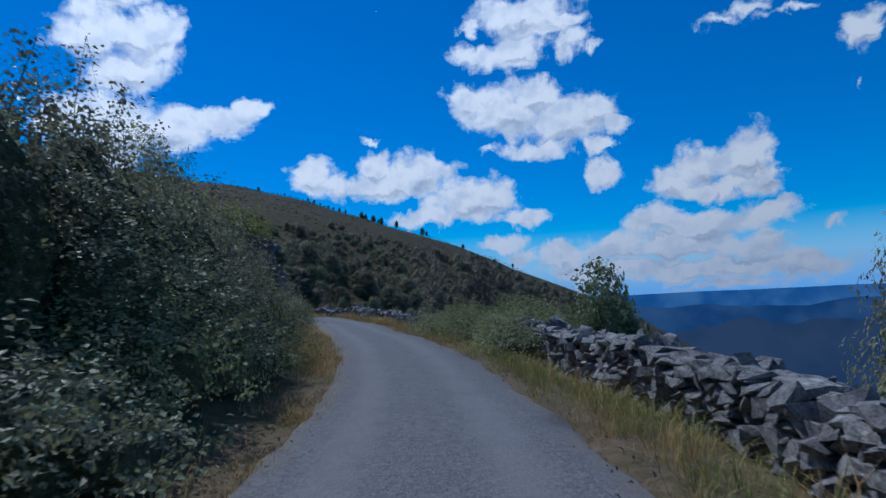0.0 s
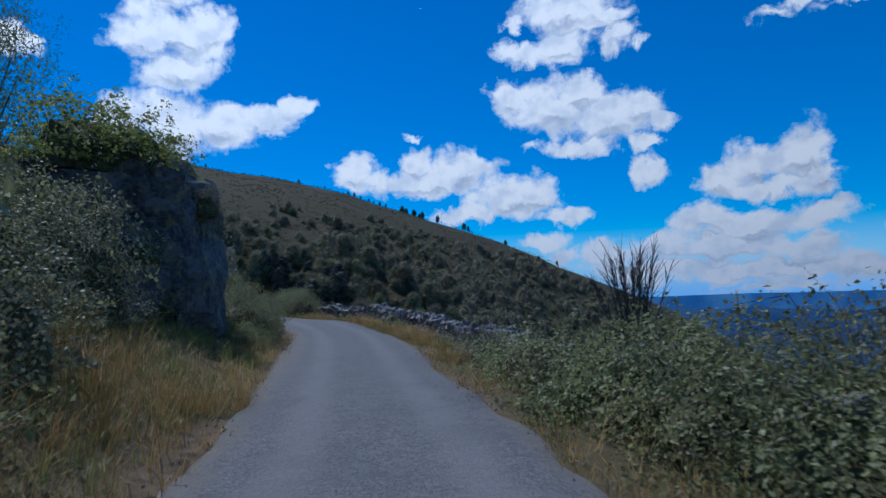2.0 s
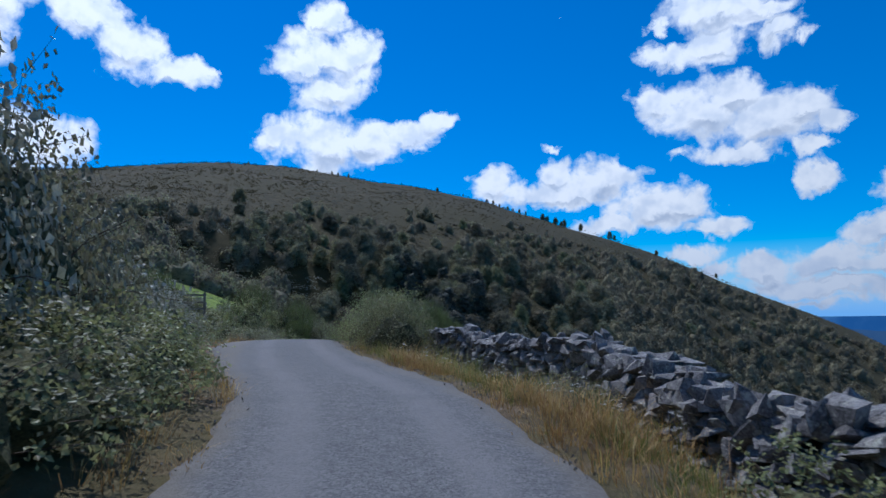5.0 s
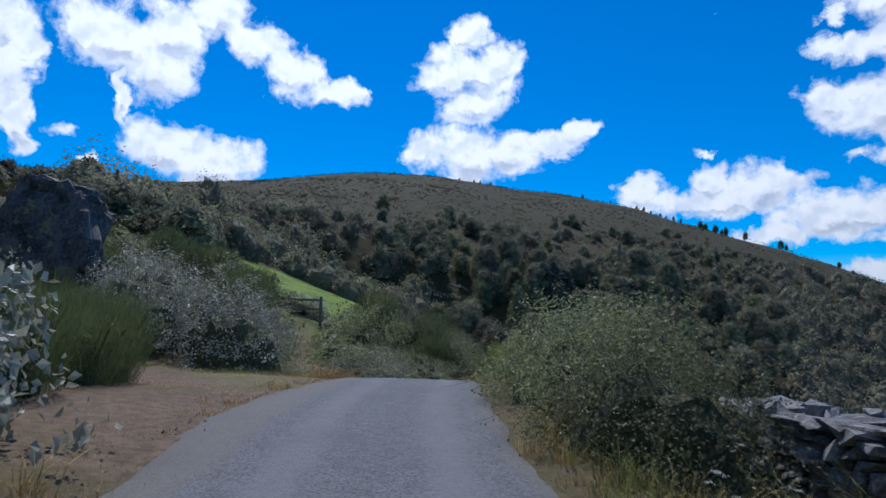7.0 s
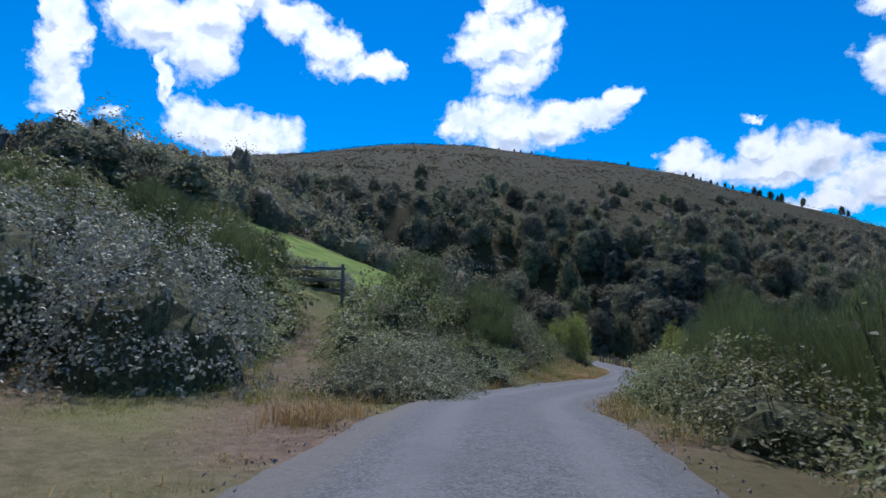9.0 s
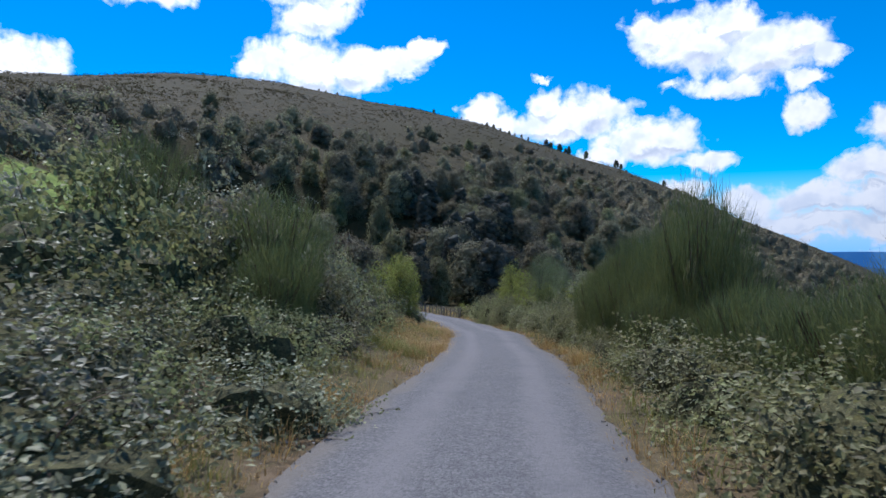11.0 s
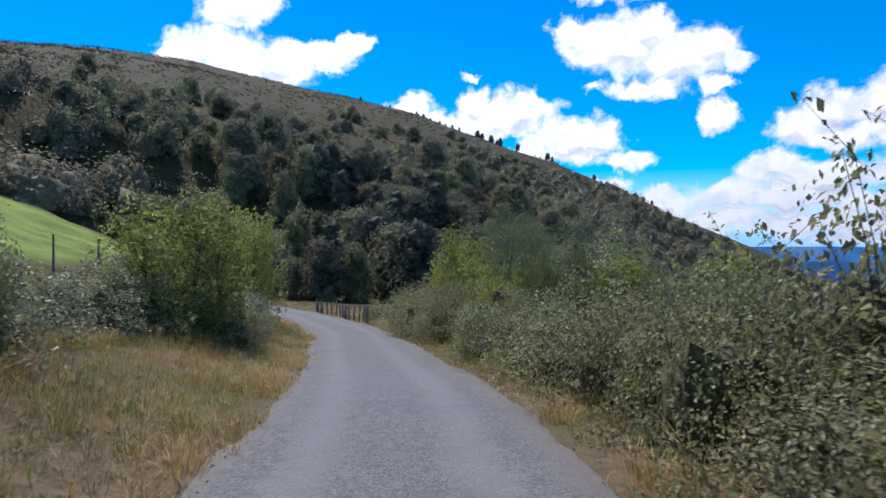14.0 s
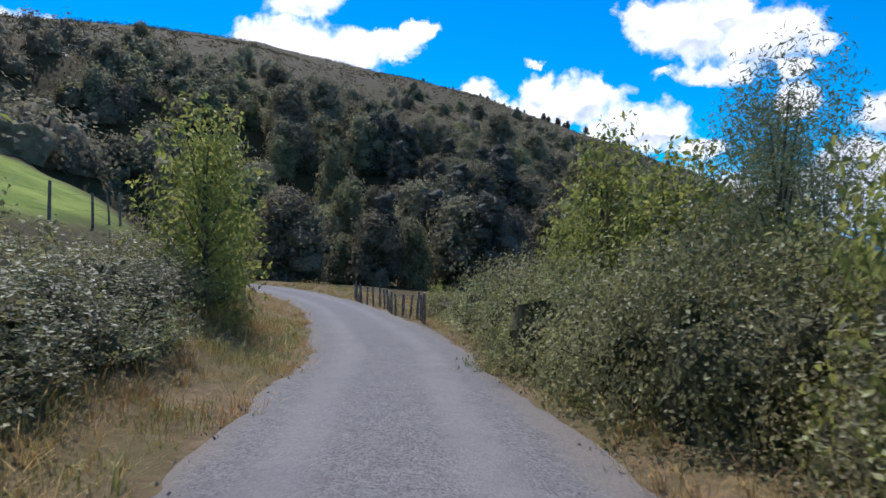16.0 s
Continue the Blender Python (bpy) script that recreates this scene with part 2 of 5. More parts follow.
def ground_material():
    m = bpy.data.materials.new("hill_ground")
    m.use_nodes = True
    n = Nodes(m.node_tree)
    pos = n("ShaderNodeTexCoord", out=3)
    broad = n("ShaderNodeTexNoise", {"Vector": pos, "Scale": 0.018, "Detail": 6.0})
    tuft = n("ShaderNodeTexNoise", {"Vector": pos, "Scale": 0.35, "Detail": 8.0, "Roughness": 0.7})
    grain = n("ShaderNodeTexNoise", {"Vector": pos, "Scale": 6.0, "Detail": 8.0, "Roughness": 0.7})
    heath = n.mix(n.ramp(tuft, 0.38, 0.62), (0.034, 0.030, 0.012, 1), (0.078, 0.060, 0.025, 1))
    heath = n.mix(n.ramp(broad, 0.45, 0.62), heath, (0.056, 0.046, 0.018, 1))
    soil = n.mix(n.ramp(grain, 0.35, 0.65), (0.10, 0.07, 0.04, 1), (0.215, 0.15, 0.09, 1))
    soil = n.mix(n.math("MULTIPLY", n.ramp(tuft, 0.38, 0.56), 0.75), soil, (0.105, 0.088, 0.036, 1))
    green = n.mix(n.ramp(tuft, 0.35, 0.65), (0.10, 0.15, 0.02, 1), (0.22, 0.27, 0.05, 1))
    kind = n("ShaderNodeVertexColor", layer="cover")
    k = n("ShaderNodeSeparateColor", {0: kind})
    earth = n.mix(n.ramp(grain, 0.3, 0.7), (0.12, 0.08, 0.052, 1), (0.25, 0.17, 0.115, 1))
    soil = n.mix(n.math("MULTIPLY", k.node.outputs[2], n.ramp(tuft, 0.72, 0.5)), soil, earth)
    col = n.mix(k.node.outputs[0], heath, soil)
    col = n.mix(k.node.outputs[1], col, green)
    b = n("ShaderNodeBump", {"Strength": 0.8, "Distance": 0.08, "Height": n.math("ADD", grain, n.math("MULTIPLY", tuft, 3.0))})
    s = n("ShaderNodeBsdfPrincipled", {"Base Color": col, "Roughness": 0.92, "Normal": b, "Specular IOR Level": 0.15})
    n("ShaderNodeOutputMaterial", {0: s})
    return m


def road_material():
    m = bpy.data.materials.new("worn_asphalt")
    m.use_nodes = True
    n = Nodes(m.node_tree)
    pos = n("ShaderNodeTexCoord", out=3)
    uv = n("ShaderNodeUVMap", uv="lane")
    across = n.math("ABSOLUTE", n("ShaderNodeSeparateXYZ", {0: uv}))
    chips = n("ShaderNodeTexVoronoi", {"Vector": pos, "Scale": 58.0})
    chips2 = n("ShaderNodeTexNoise", {"Vector": pos, "Scale": 70.0, "Detail": 4.0})
    patch = n("ShaderNodeTexNoise", {"Vector": pos, "Scale": 0.9, "Detail": 6.0})
    wear = n("ShaderNodeTexNoise", {"Vector": pos, "Scale": 2.2, "Detail": 5.0})
    chip = n("ShaderNodeSeparateColor", {0: chips.node.outputs["Color"]})
    col = n.mix(chip, (0.06, 0.057, 0.057, 1), (0.205, 0.195, 0.188, 1))
    col = n.mix(n.ramp(chips2, 0.4, 0.8), col, (0.15, 0.143, 0.142, 1))
    blotch = n("ShaderNodeTexNoise", {"Vector": pos, "Scale": 7.0, "Detail": 6.0, "Roughness": 0.7})
    col = n.mix(n.math("MULTIPLY", n.ramp(blotch, 0.45, 0.7), 0.45), col, (0.07, 0.068, 0.07, 1))
    # the wheels keep two lanes pale and smooth, dust and grit lie at the edges
    lane = n.ramp(n.math("ABSOLUTE", n.math("SUBTRACT", n.math("ADD", across, n.math("MULTIPLY", n.math("SUBTRACT", wear, 0.5), 0.3)), 0.68)), 0.36, 0.05)
    col = n.mix(n.math("MULTIPLY", lane, 0.5), col, (0.20, 0.186, 0.18, 1))
    edge = n.ramp(n.math("ADD", across, n.math("MULTIPLY", n.math("SUBTRACT", wear, 0.5), 0.5)), 1.12, 1.42)
    col = n.mix(n.math("MULTIPLY", edge, 0.6), col, (0.17, 0.145, 0.115, 1))
    col = n.mix(n.math("MULTIPLY", n.ramp(patch, 0.5, 0.7), 0.35), col, (0.10, 0.098, 0.10, 1))
    h = n.math("ADD", n.math("MULTIPLY", chips, -1.2), chips2)
    b = n("ShaderNodeBump", {"Strength": 0.55, "Distance": 0.012, "Height": h})
    s = n("ShaderNodeBsdfPrincipled", {"Base Color": col, "Roughness": 0.85, "Normal": b, "Specular IOR Level": 0.3})
    n("ShaderNodeOutputMaterial", {0: s})
    return m


# ------------------------------------------------------------------ the road's line and the lie of the land
ROAD = [(0.0, -40.0, 0.00), (0.0, -34.5, 0.00), (0.0, -29.0, 0.00), (0.0, -23.5, 0.00), (0.0, -18.0, 0.00), (0.0, -12.5, 0.00), (0.0, -7.0, 0.00), (-0.2, 4.0,
        0.05), (-0.5, 9.5, 0.01), (-1.2, 14.9, 0.11), (-2.2, 20.3, 0.17), (-3.5, 25.7, 0.21), (-4.8, 31.0, 0.31), (-6.5, 36.3, 0.45), (-9.0, 41.2, 0.68),
        (-12.2, 45.6, 0.72), (-15.2, 50.2, 0.86), (-17.8, 55.0, 0.76), (-20.3, 59.9, 0.23), (-21.8, 65.0, -0.36), (-22.7, 70.5, -0.87), (-23.6, 75.9, -1.38),
        (-24.8, 81.3, -1.97), (-26.1, 86.6, -2.34), (-27.8, 91.8, -2.95), (-29.7, 97.0, -3.37), (-31.6, 102.2, -3.85), (-36.7, 111.9, -4.62), (-39.7, 116.5,
        -4.91), (-43.1, 120.8, -5.16), (-47.0, 124.7, -5.35), (-51.6, 127.7, -5.50), (-56.8, 129.2, -5.64)]
HALF = 1.42


def spline(points, step):
    p = np.array(points, float)
    p = np.vstack([2 * p[0] - p[1], p, 2 * p[-1] - p[-2]])
    out = []
    for i in range(1, len(p) - 2):
        a, b, c, d = p[i - 1], p[i], p[i + 1], p[i + 2]
        for u in np.arange(0, 1, step / 5.5):
            out.append(b + 0.5 * u * ((c - a) + u * ((2 * a - 5 * b + 4 * c - d) + u * (3 * (b - c) + d - a))))
    return np.array(out)


LINE = spline(ROAD, 0.35)
TAN = np.gradient(LINE[:, :2], axis=0)
TAN /= np.linalg.norm(TAN, axis=1)[:, None]
DIST = np.concatenate([[0], np.cumsum(np.linalg.norm(np.diff(LINE[:, :2], axis=0), axis=1))]) - 40.0


def on_road(s, lat=0.0):
    """The point at s metres along the road and lat metres to its right."""
    x, y, z = (np.interp(s, DIST, LINE[:, k]) for k in range(3))
    tx, ty = np.interp(s, DIST, TAN[:, 0]), np.interp(s, DIST, TAN[:, 1])
    return x + ty * lat, y - tx * lat, z


# how much wider than HALF the lane is, on its left and on its right
EDGE_S = [-40, 14, 26, 30, 40, 44, 48, 53, 60, 70, 86, 92, 101, 106, 112, 122, 140]
EDGE_L = [0.0, 0.0, 0.24, 0.40, 0.12, 0.05, 0.36, 0.70, 0.30, 0.17, 0.16, -0.03, 0.0, 0.0, 0.1, 0.1, 0.0]
EDGE_R = [-0.05, -0.08, -0.05, -0.26, 0.10, 0.24, 0.28, -0.10, 0.08, 0.14, 0.20, 0.22, 0.34, -0.05, -0.25, -0.1, 0.0]


def widen(s, lat):
    """The lateral place of what stands beside the lane, moved out or in with its edge."""
    k = float(np.interp(s, EDGE_S, EDGE_L)) if lat < 0 else float(np.interp(s, EDGE_S, EDGE_R))
    return lat + math.copysign(k, lat) * max(0.0, min(1.0, (8.0 - abs(lat)) / 4.0))


def along(x, y):
    """For arrays: how far along the road, how far to its right, the road's height, the plain distance."""
    x, y = np.atleast_1d(np.asarray(x, float)), np.atleast_1d(np.asarray(y, float))
    s, lat, z, far = (np.zeros(len(x)) for _ in range(4))
    for i in range(0, len(x), 4000):
        dx, dy = x[i:i + 4000, None] - LINE[None, :, 0], y[i:i + 4000, None] - LINE[None, :, 1]
        d = dx * dx + dy * dy
        j = d.argmin(1)
        k = np.arange(len(j))
        f = np.sqrt(d[k, j])
        side = np.sign(dx[k, j] * TAN[j, 1] - dy[k, j] * TAN[j, 0])
        s[i:i + 4000], lat[i:i + 4000], z[i:i + 4000], far[i:i + 4000] = DIST[j], side * f, LINE[j, 2], f
    return s, lat, z, far


def soft(a, lo, hi):
    u = np.clip((a - lo) / (hi - lo), 0, 1)
    return u * u * (3 - 2 * u)


# the big hill seen from its middle at HUB: azimuth, distance and height of its crest and of its foot
HUB = (-10.5, 43.5)
AZ = [-180, -120, -60, -40, -30, -24, -18, -12, -6, 0, 6, 12, 18, 24, 30, 36, 42, 48, 54, 60, 70, 80, 95, 150, 180]
CREST_D = [300, 400, 560, 609, 640, 642, 645, 621, 572, 531, 503, 486, 480, 471, 460, 458, 470, 482, 480, 456, 422, 390, 340, 280, 300]
CREST_Z = [25, -90, -150, -148, -103, -58, -14, 16, 43, 65, 79, 93, 104, 110, 113, 114, 111, 103, 94, 85, 76, 67, 58, 40, 25]
FOOT_AZ = [-180, -120, -60, -30, -18, -12, -6, 3, 12, 24, 35, 41, 48, 59, 80, 110, 150, 180]
FOOT_D = [150, 200, 250, 250, 250, 220, 180, 150, 125, 112, 95, 90, 80, 65, 50, 40, 60, 150]
FOOT_Z = [-5, -70, -100, -90, -62, -42, -25, -12, -7, -4, 1, 5, 8, 10, 11, 11, 6, -5]


def wobble(x, y, size):
    u, v = x / size, y / size
    return (np.sin(u * 1.7 + 1.3 * np.sin(v * 1.1)) + np.sin(v * 2.1 + 1.7 * np.sin(u * 0.9 + 2.0)) + 0.6 * np.sin(u * 3.7 + v * 2.9)) / 2.6


def hill(x, y):
    dx, dy = x - HUB[0], y - HUB[1]
    d, az = np.hypot(dx, dy), np.degrees(np.arctan2(-dx, dy))
    cd, cz = (np.interp(az, AZ, t) for t in (CREST_D, CREST_Z))
    fd, fz = (np.interp(az, FOOT_AZ, t) for t in (FOOT_D, FOOT_Z))
    u = np.clip((d - fd) / (cd - fd), 0, 1)
    z = fz + (cz - fz) * (0.72 * u + 0.28 * np.sin(u * np.pi / 2))
    z = np.where(d > cd, cz - (cz + 620) * soft(d, cd, cd + 1300), z)
    return z + wobble(x, y, 38.0) * 1.6 * soft(d, 110, 260)


# banks beside the road: metres along, rise of the left bank, its width, the slope behind it; drop of the right side
BANK_S = [-40, 0, 8, 20, 24, 31, 36, 44, 49, 53, 60, 65, 75, 85, 95, 105, 118, 130, 145, 160]
BANK_H = [1.6, 1.6, 1.6, 1.3, 1.2, 1.2, 1.3, 1.2, 0.8, 0.15, 0.1, 0.5, 0.7, 0.7, 0.8, 1.0, 1.2, 1.2, 1.2, 1.0]
BANK_W = [3.5, 3.5, 3.2, 3.0, 3.0, 3.0, 3.0, 3.0, 3.5, 6.0, 6.5, 3.5, 3.0, 3.0, 3.0, 3.0, 3.0, 3.0, 4.0, 4.0]
BANK_K = [0.35, 0.35, 0.35, 0.35, 0.35, 0.35, 0.35, 0.35, 0.37, 0.38, 0.34, 0.25, 0.17, 0.22, 0.28, 0.3, 0.3, 0.3, 0.3, 0.3]
DROP_K = [0.5, 0.5, 0.5, 0.5, 0.5, 0.5, 0.5, 0.5, 0.5, 0.45, 0.4, 0.35, 0.3, 0.25, 0.25, 0.25, 0.2, 0.15, 0.1, 0.1]
SINK_R = [0.4, 0.4, 0.35, 0.3, 0.35, 0.45, 0.45, 0.4, 0.35, 0.3, 0.2, 0.1, 0.05, 0.0, 0.0, 0.0, 0.0, 0.0, 0.0, 0.0]


def ground_z(x, y):
    x, y = np.atleast_1d(np.asarray(x, float)), np.atleast_1d(np.asarray(y, float))
    s, lat, zr, far = along(x, y)
    h, w, k, dk, sk = (np.interp(s, BANK_S, t) for t in (BANK_H, BANK_W, BANK_K, DROP_K, SINK_R))
    a = np.abs(lat)
    left = h * soft(a, 1.7, 1.7 + w) + k * np.clip(a - 1.7 - w, 0, 40)
    plane = 1.7 - 0.343 * (x + 57.0) - 0.1515 * (y - 115.0) - 0.2
    plane = plane + 1.4 * np.exp(-((x + 35.5) ** 2 + (y - 69.5) ** 2) / 60.0)
    up = soft(s, 62, 72) * soft(a, 4.0, 10.0)
    left = left * (1 - up) + (plane - zr) * up
    right = 0.06 * soft(a, 1.6, 2.0) - sk * soft(a, 1.9, 3.0) - dk * np.clip(a - 3.6, 0, 60)
    near = zr - 0.05 + np.where(lat < 0, left, right) + wobble(x, y, 1.9) * 0.10 * soft(a, 1.7, 3.5)
    t = soft(far, 16, 62)
    return near * (1 - t) + hill(x, y) * t


def gz(x, y):
    return float(ground_z([x], [y])[0])


def mesh_of(name, verts, faces, mat, smooth=False):
    me = bpy.data.meshes.new(name)
    me.from_pydata([tuple(v) for v in verts], [], [tuple(f) for f in faces])
    me.materials.append(mat)
    if smooth:
        me.polygons.foreach_set("use_smooth", [True] * len(me.polygons))
    me.update()
    return me


# ------------------------------------------------------------------ ground and road
def axis(lo, hi, fine, step, far):
    inner = list(np.arange(lo, hi, fine))
    out, d = [], step
    p = hi
    while p < far:
        out.append(p)
        p += d
        d *= 1.13
    back, d, p = [], step, lo - step
    while p > -far:
        back.append(p)
        d *= 1.13
        p -= d
    return np.array(back[::-1] + inner + out)


gx, gy = axis(-62, 22, 0.6, 1.2, 4600), axis(-14, 140, 0.6, 1.2, 4600)
mx, my = np.meshgrid(gx, gy)
mz = ground_z(mx.ravel(), my.ravel())
rows, cols = len(gy), len(gx)
idx = np.arange(rows * cols).reshape(rows, cols)
quads = np.stack([idx[:-1, :-1], idx[:-1, 1:], idx[1:, 1:], idx[1:, :-1]], -1).reshape(-1, 4)
ground_me = mesh_of("ground", np.stack([mx.ravel(), my.ravel(), mz], 1), quads, ground_material(), True)
gs, glat, gzr, gfar = along(mx.ravel(), my.ravel())
bare = 1 - soft(np.abs(glat), 3.0, 6.0)
pull_off = soft(gs, 49, 53) * (1 - soft(gs, 61, 64)) * (1 - soft(-glat, 8, 11)) * (glat < 0)
cover = np.zeros((rows * cols, 4))
cover[:, 0] = np.clip(np.maximum(bare, pull_off), 0, 1)
cover[:, 2] = pull_off
MEADOW = (-60.0, 99.5, 17.5, 19.0)


TRACK = ((-19.5, 54.3), (-23.3, 57.6), (-30.2, 64.9), (-35.2, 69.2))


def off_track(x, y):
    """How far a place lies from the farm track to the gate, and the way out from it."""
    best = (1e9, 0.0, 0.0)
    for (ax, ay), (bx, by) in zip(TRACK[:-1], TRACK[1:]):
        t = max(0.0, min(1.0, ((x - ax) * (bx - ax) + (y - ay) * (by - ay)) / ((bx - ax) ** 2 + (by - ay) ** 2)))
        ox, oy = x - ax - t * (bx - ax), y - ay - t * (by - ay)
        best = min(best, (math.hypot(ox, oy), ox, oy))
    return best


def in_meadow(x, y):
    u, v = (x - MEADOW[0]) / MEADOW[2], (y - MEADOW[1]) / MEADOW[3]
    return 1 - soft(np.hypot(u, v) + 0.08 * wobble(x, y, 7.0), 0.9, 1.05)


rough_grass = soft(gs, 70, 76) * (1 - soft(gs, 100, 112)) * soft(-glat, 6, 9) * (1 - soft(-glat, 24, 32))
near_track = np.array([off_track(x, y)[0] if -45 < x < -17 and 50 < y < 80 else 99.0 for x, y in zip(mx.ravel(), my.ravel())])
cover[:, 0] = np.maximum(cover[:, 0], 1 - soft(near_track, 1.2, 3.0))
cover[:, 2] = np.maximum(cover[:, 2], 0.7 * (1 - soft(near_track, 0.6, 1.8)))
cover[:, 1] = np.maximum(np.maximum(in_meadow(mx.ravel(), my.ravel()), 0.5 * rough_grass), 0.3 * soft(near_track, 0.5, 1.5) * (1 - soft(near_track, 2.0, 3.4)))
cover[:, 3] = 1
ground_me.color_attributes.new("cover", "FLOAT_COLOR", "POINT").data.foreach_set("color", cover.ravel())
tagged(new("ground", ground_me), "rough hill ground with heath, dry grass and bare earth", "ground", kind="structure")

verts, faces, lanes = [], [], []
across = [-1.0, -0.92, -0.7, -0.45, -0.2, 0.0, 0.2, 0.45, 0.7, 0.92, 1.0]
for i in range(len(LINE)):
    for j, u in enumerate(across):
        half = abs(widen(DIST[i], math.copysign(HALF, u))) + (0.16 * noise.noise(Vector((DIST[i] * 0.7, u * 9.0, 0.0))) + 0.12 * noise.noise(Vector((DIST[i] * 2.6, u * 9.0, 4.0)))) * (abs(u) > 0.8)
        lat = u * half
        crown = 0.03 * (1 - u * u) - (0.07 if abs(u) == 1.0 else 0.0) + 0.006 * math.sin(DIST[i] * 0.9 + 3 * u)
        verts.append((LINE[i, 0] + TAN[i, 1] * lat, LINE[i, 1] - TAN[i, 0] * lat, LINE[i, 2] + crown))
        lanes.append((lat, DIST[i]))
w = len(across)
for i in range(len(LINE) - 1):
    for j in range(w - 1):
        faces.append((i * w + j, i * w + j + 1, (i + 1) * w + j + 1, (i + 1) * w + j))
road_me = mesh_of("road", verts, faces, road_material(), True)
layer = road_me.uv_layers.new(name="lane")
for loop in road_me.loops:
    layer.data[loop.index].uv = lanes[loop.vertex_index]
tagged(new("road", road_me), "narrow grey worn asphalt lane with two paler wheel tracks", "road", kind="structure")

# far mountains across the valley: glowing sheets, the blue distance haze put into their colour
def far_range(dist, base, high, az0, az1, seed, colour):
    m = bpy.data.materials.new("hazy_mountain_glow")
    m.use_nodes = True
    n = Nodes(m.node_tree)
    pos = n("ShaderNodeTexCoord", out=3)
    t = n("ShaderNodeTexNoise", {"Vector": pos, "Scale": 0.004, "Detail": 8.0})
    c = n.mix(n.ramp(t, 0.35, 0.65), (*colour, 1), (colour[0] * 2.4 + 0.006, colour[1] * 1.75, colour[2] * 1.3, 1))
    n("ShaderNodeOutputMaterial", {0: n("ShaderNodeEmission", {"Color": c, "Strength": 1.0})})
    rng = np.random.RandomState(seed)
    ph = rng.rand(6) * 6
    verts, faces = [], []
    steps = 160
    for i in range(steps + 1):
        a = radians(az0 + (az1 - az0) * i / steps)
        q = (az0 + (az1 - az0) * i / steps) / 9.0
        h = high * (0.75 + 0.14 * math.sin(q * 2 + ph[0]) + 0.08 * math.sin(q * 5 + ph[1]) + 0.05 * math.sin(q * 11 + ph[2]) + 0.02 * math.sin(q * 27 + ph[3]))
        for r, z in ((dist, base), (dist + 200, base + (h - base) * 0.7), (dist + 330, h)):
            verts.append((-math.sin(a) * r, math.cos(a) * r, z))
    for i in range(steps):
        for j in range(2):
            faces.append((i * 3 + j, i * 3 + 3 + j, i * 3 + 4 + j, i * 3 + 1 + j))
    return tagged(new("backdrop", mesh_of("far_mountains", verts, faces, m, True)), "wooded mountain range far across the valley, painted hazy blue", "mountain", kind="structure")


# farther ranges get a paler, bluer glow in place of haze
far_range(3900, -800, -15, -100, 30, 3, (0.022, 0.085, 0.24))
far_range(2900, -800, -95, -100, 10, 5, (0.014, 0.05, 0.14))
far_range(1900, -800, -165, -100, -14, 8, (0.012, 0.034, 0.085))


# ------------------------------------------------------------------ plants
def tube(path, radii, sides=4):
    """Vertices and faces of a bent tapering stem."""
    verts, faces = [], []
    for i, (p, r) in enumerate(zip(path, radii)):
        d = Vector(path[min(i + 1, len(path) - 1)]) - Vector(path[max(i - 1, 0)])
        d = d.normalized() if d.length > 1e-6 else Vector((0, 0, 1))
        u = d.orthogonal().normalized()
        v = d.cross(u)
        for k in range(sides):
            a = 2 * math.pi * k / sides
            verts.append(Vector(p) + (u * math.cos(a) + v * math.sin(a)) * r)
    for i in range(len(path) - 1):
        for k in range(sides):
            a, b = i * sides + k, i * sides + (k + 1) % sides
            faces.append((a, b, b + sides, a + sides))
    return verts, faces


def gather(pieces):
    verts, faces = [], []
    for v, f in pieces:
        o = len(verts)
        verts.extend(v)
        faces.extend(tuple(i + o for i in q) for q in f)
    return verts, faces


def leaves(points, outward, size, rng, aspect=0.6, droop=0.3, plain=False, ruffle=0.6):
    """One folded four-cornered leaf at each point; plain: three-cornered sprays for what stays far off."""
    k = len(points)
    nor = outward * 0.9 + rng.normal(0, ruffle, (k, 3)) + np.array([0.0, 0.0, 0.15])
    nor /= np.linalg.norm(nor, axis=1)[:, None] + 1e-9
    way = outward * 0.5 + rng.normal(0, 0.8, (k, 3))
    way[:, 2] -= droop
    side = np.cross(nor, way)
    side /= np.linalg.norm(side, axis=1)[:, None] + 1e-9
    way = np.cross(side, nor)
    ln = (size * (0.6 + 0.8 * rng.rand(k)))[:, None]
    b, tip = points, points + way * ln
    l = points + way * ln * 0.45 + side * ln * aspect * 0.5 + nor * ln * 0.1
    r = points + way * ln * 0.45 - side * ln * aspect * 0.5 + nor * ln * 0.1
    if plain:
        return np.stack([l + way * ln * -0.3, tip, r + way * ln * -0.3], 1).reshape(-1, 3), np.arange(3 * k).reshape(k, 3)
    verts = np.stack([b, l, tip, r], 1).reshape(-1, 3)
    return verts, np.arange(4 * k).reshape(k, 4)


def lumps(d, seed, amount=0.3):
    """How far a thicket bulges in each direction."""
    return np.array([1 + amount * (noise.noise(Vector(v) * 1.6 + Vector((seed * 7.1, seed, 0))) + 0.55 * noise.noise(Vector(v) * 4.1 + Vector((seed, 3.3 * seed, 1)))) for v in d])


def dome(k, rng, low=-0.1):
    d = rng.normal(0, 1, (int(k * 2.6) + 40, 3))
    d /= np.linalg.norm(d, axis=1)[:, None]
    return d[d[:, 2] > low][:k]


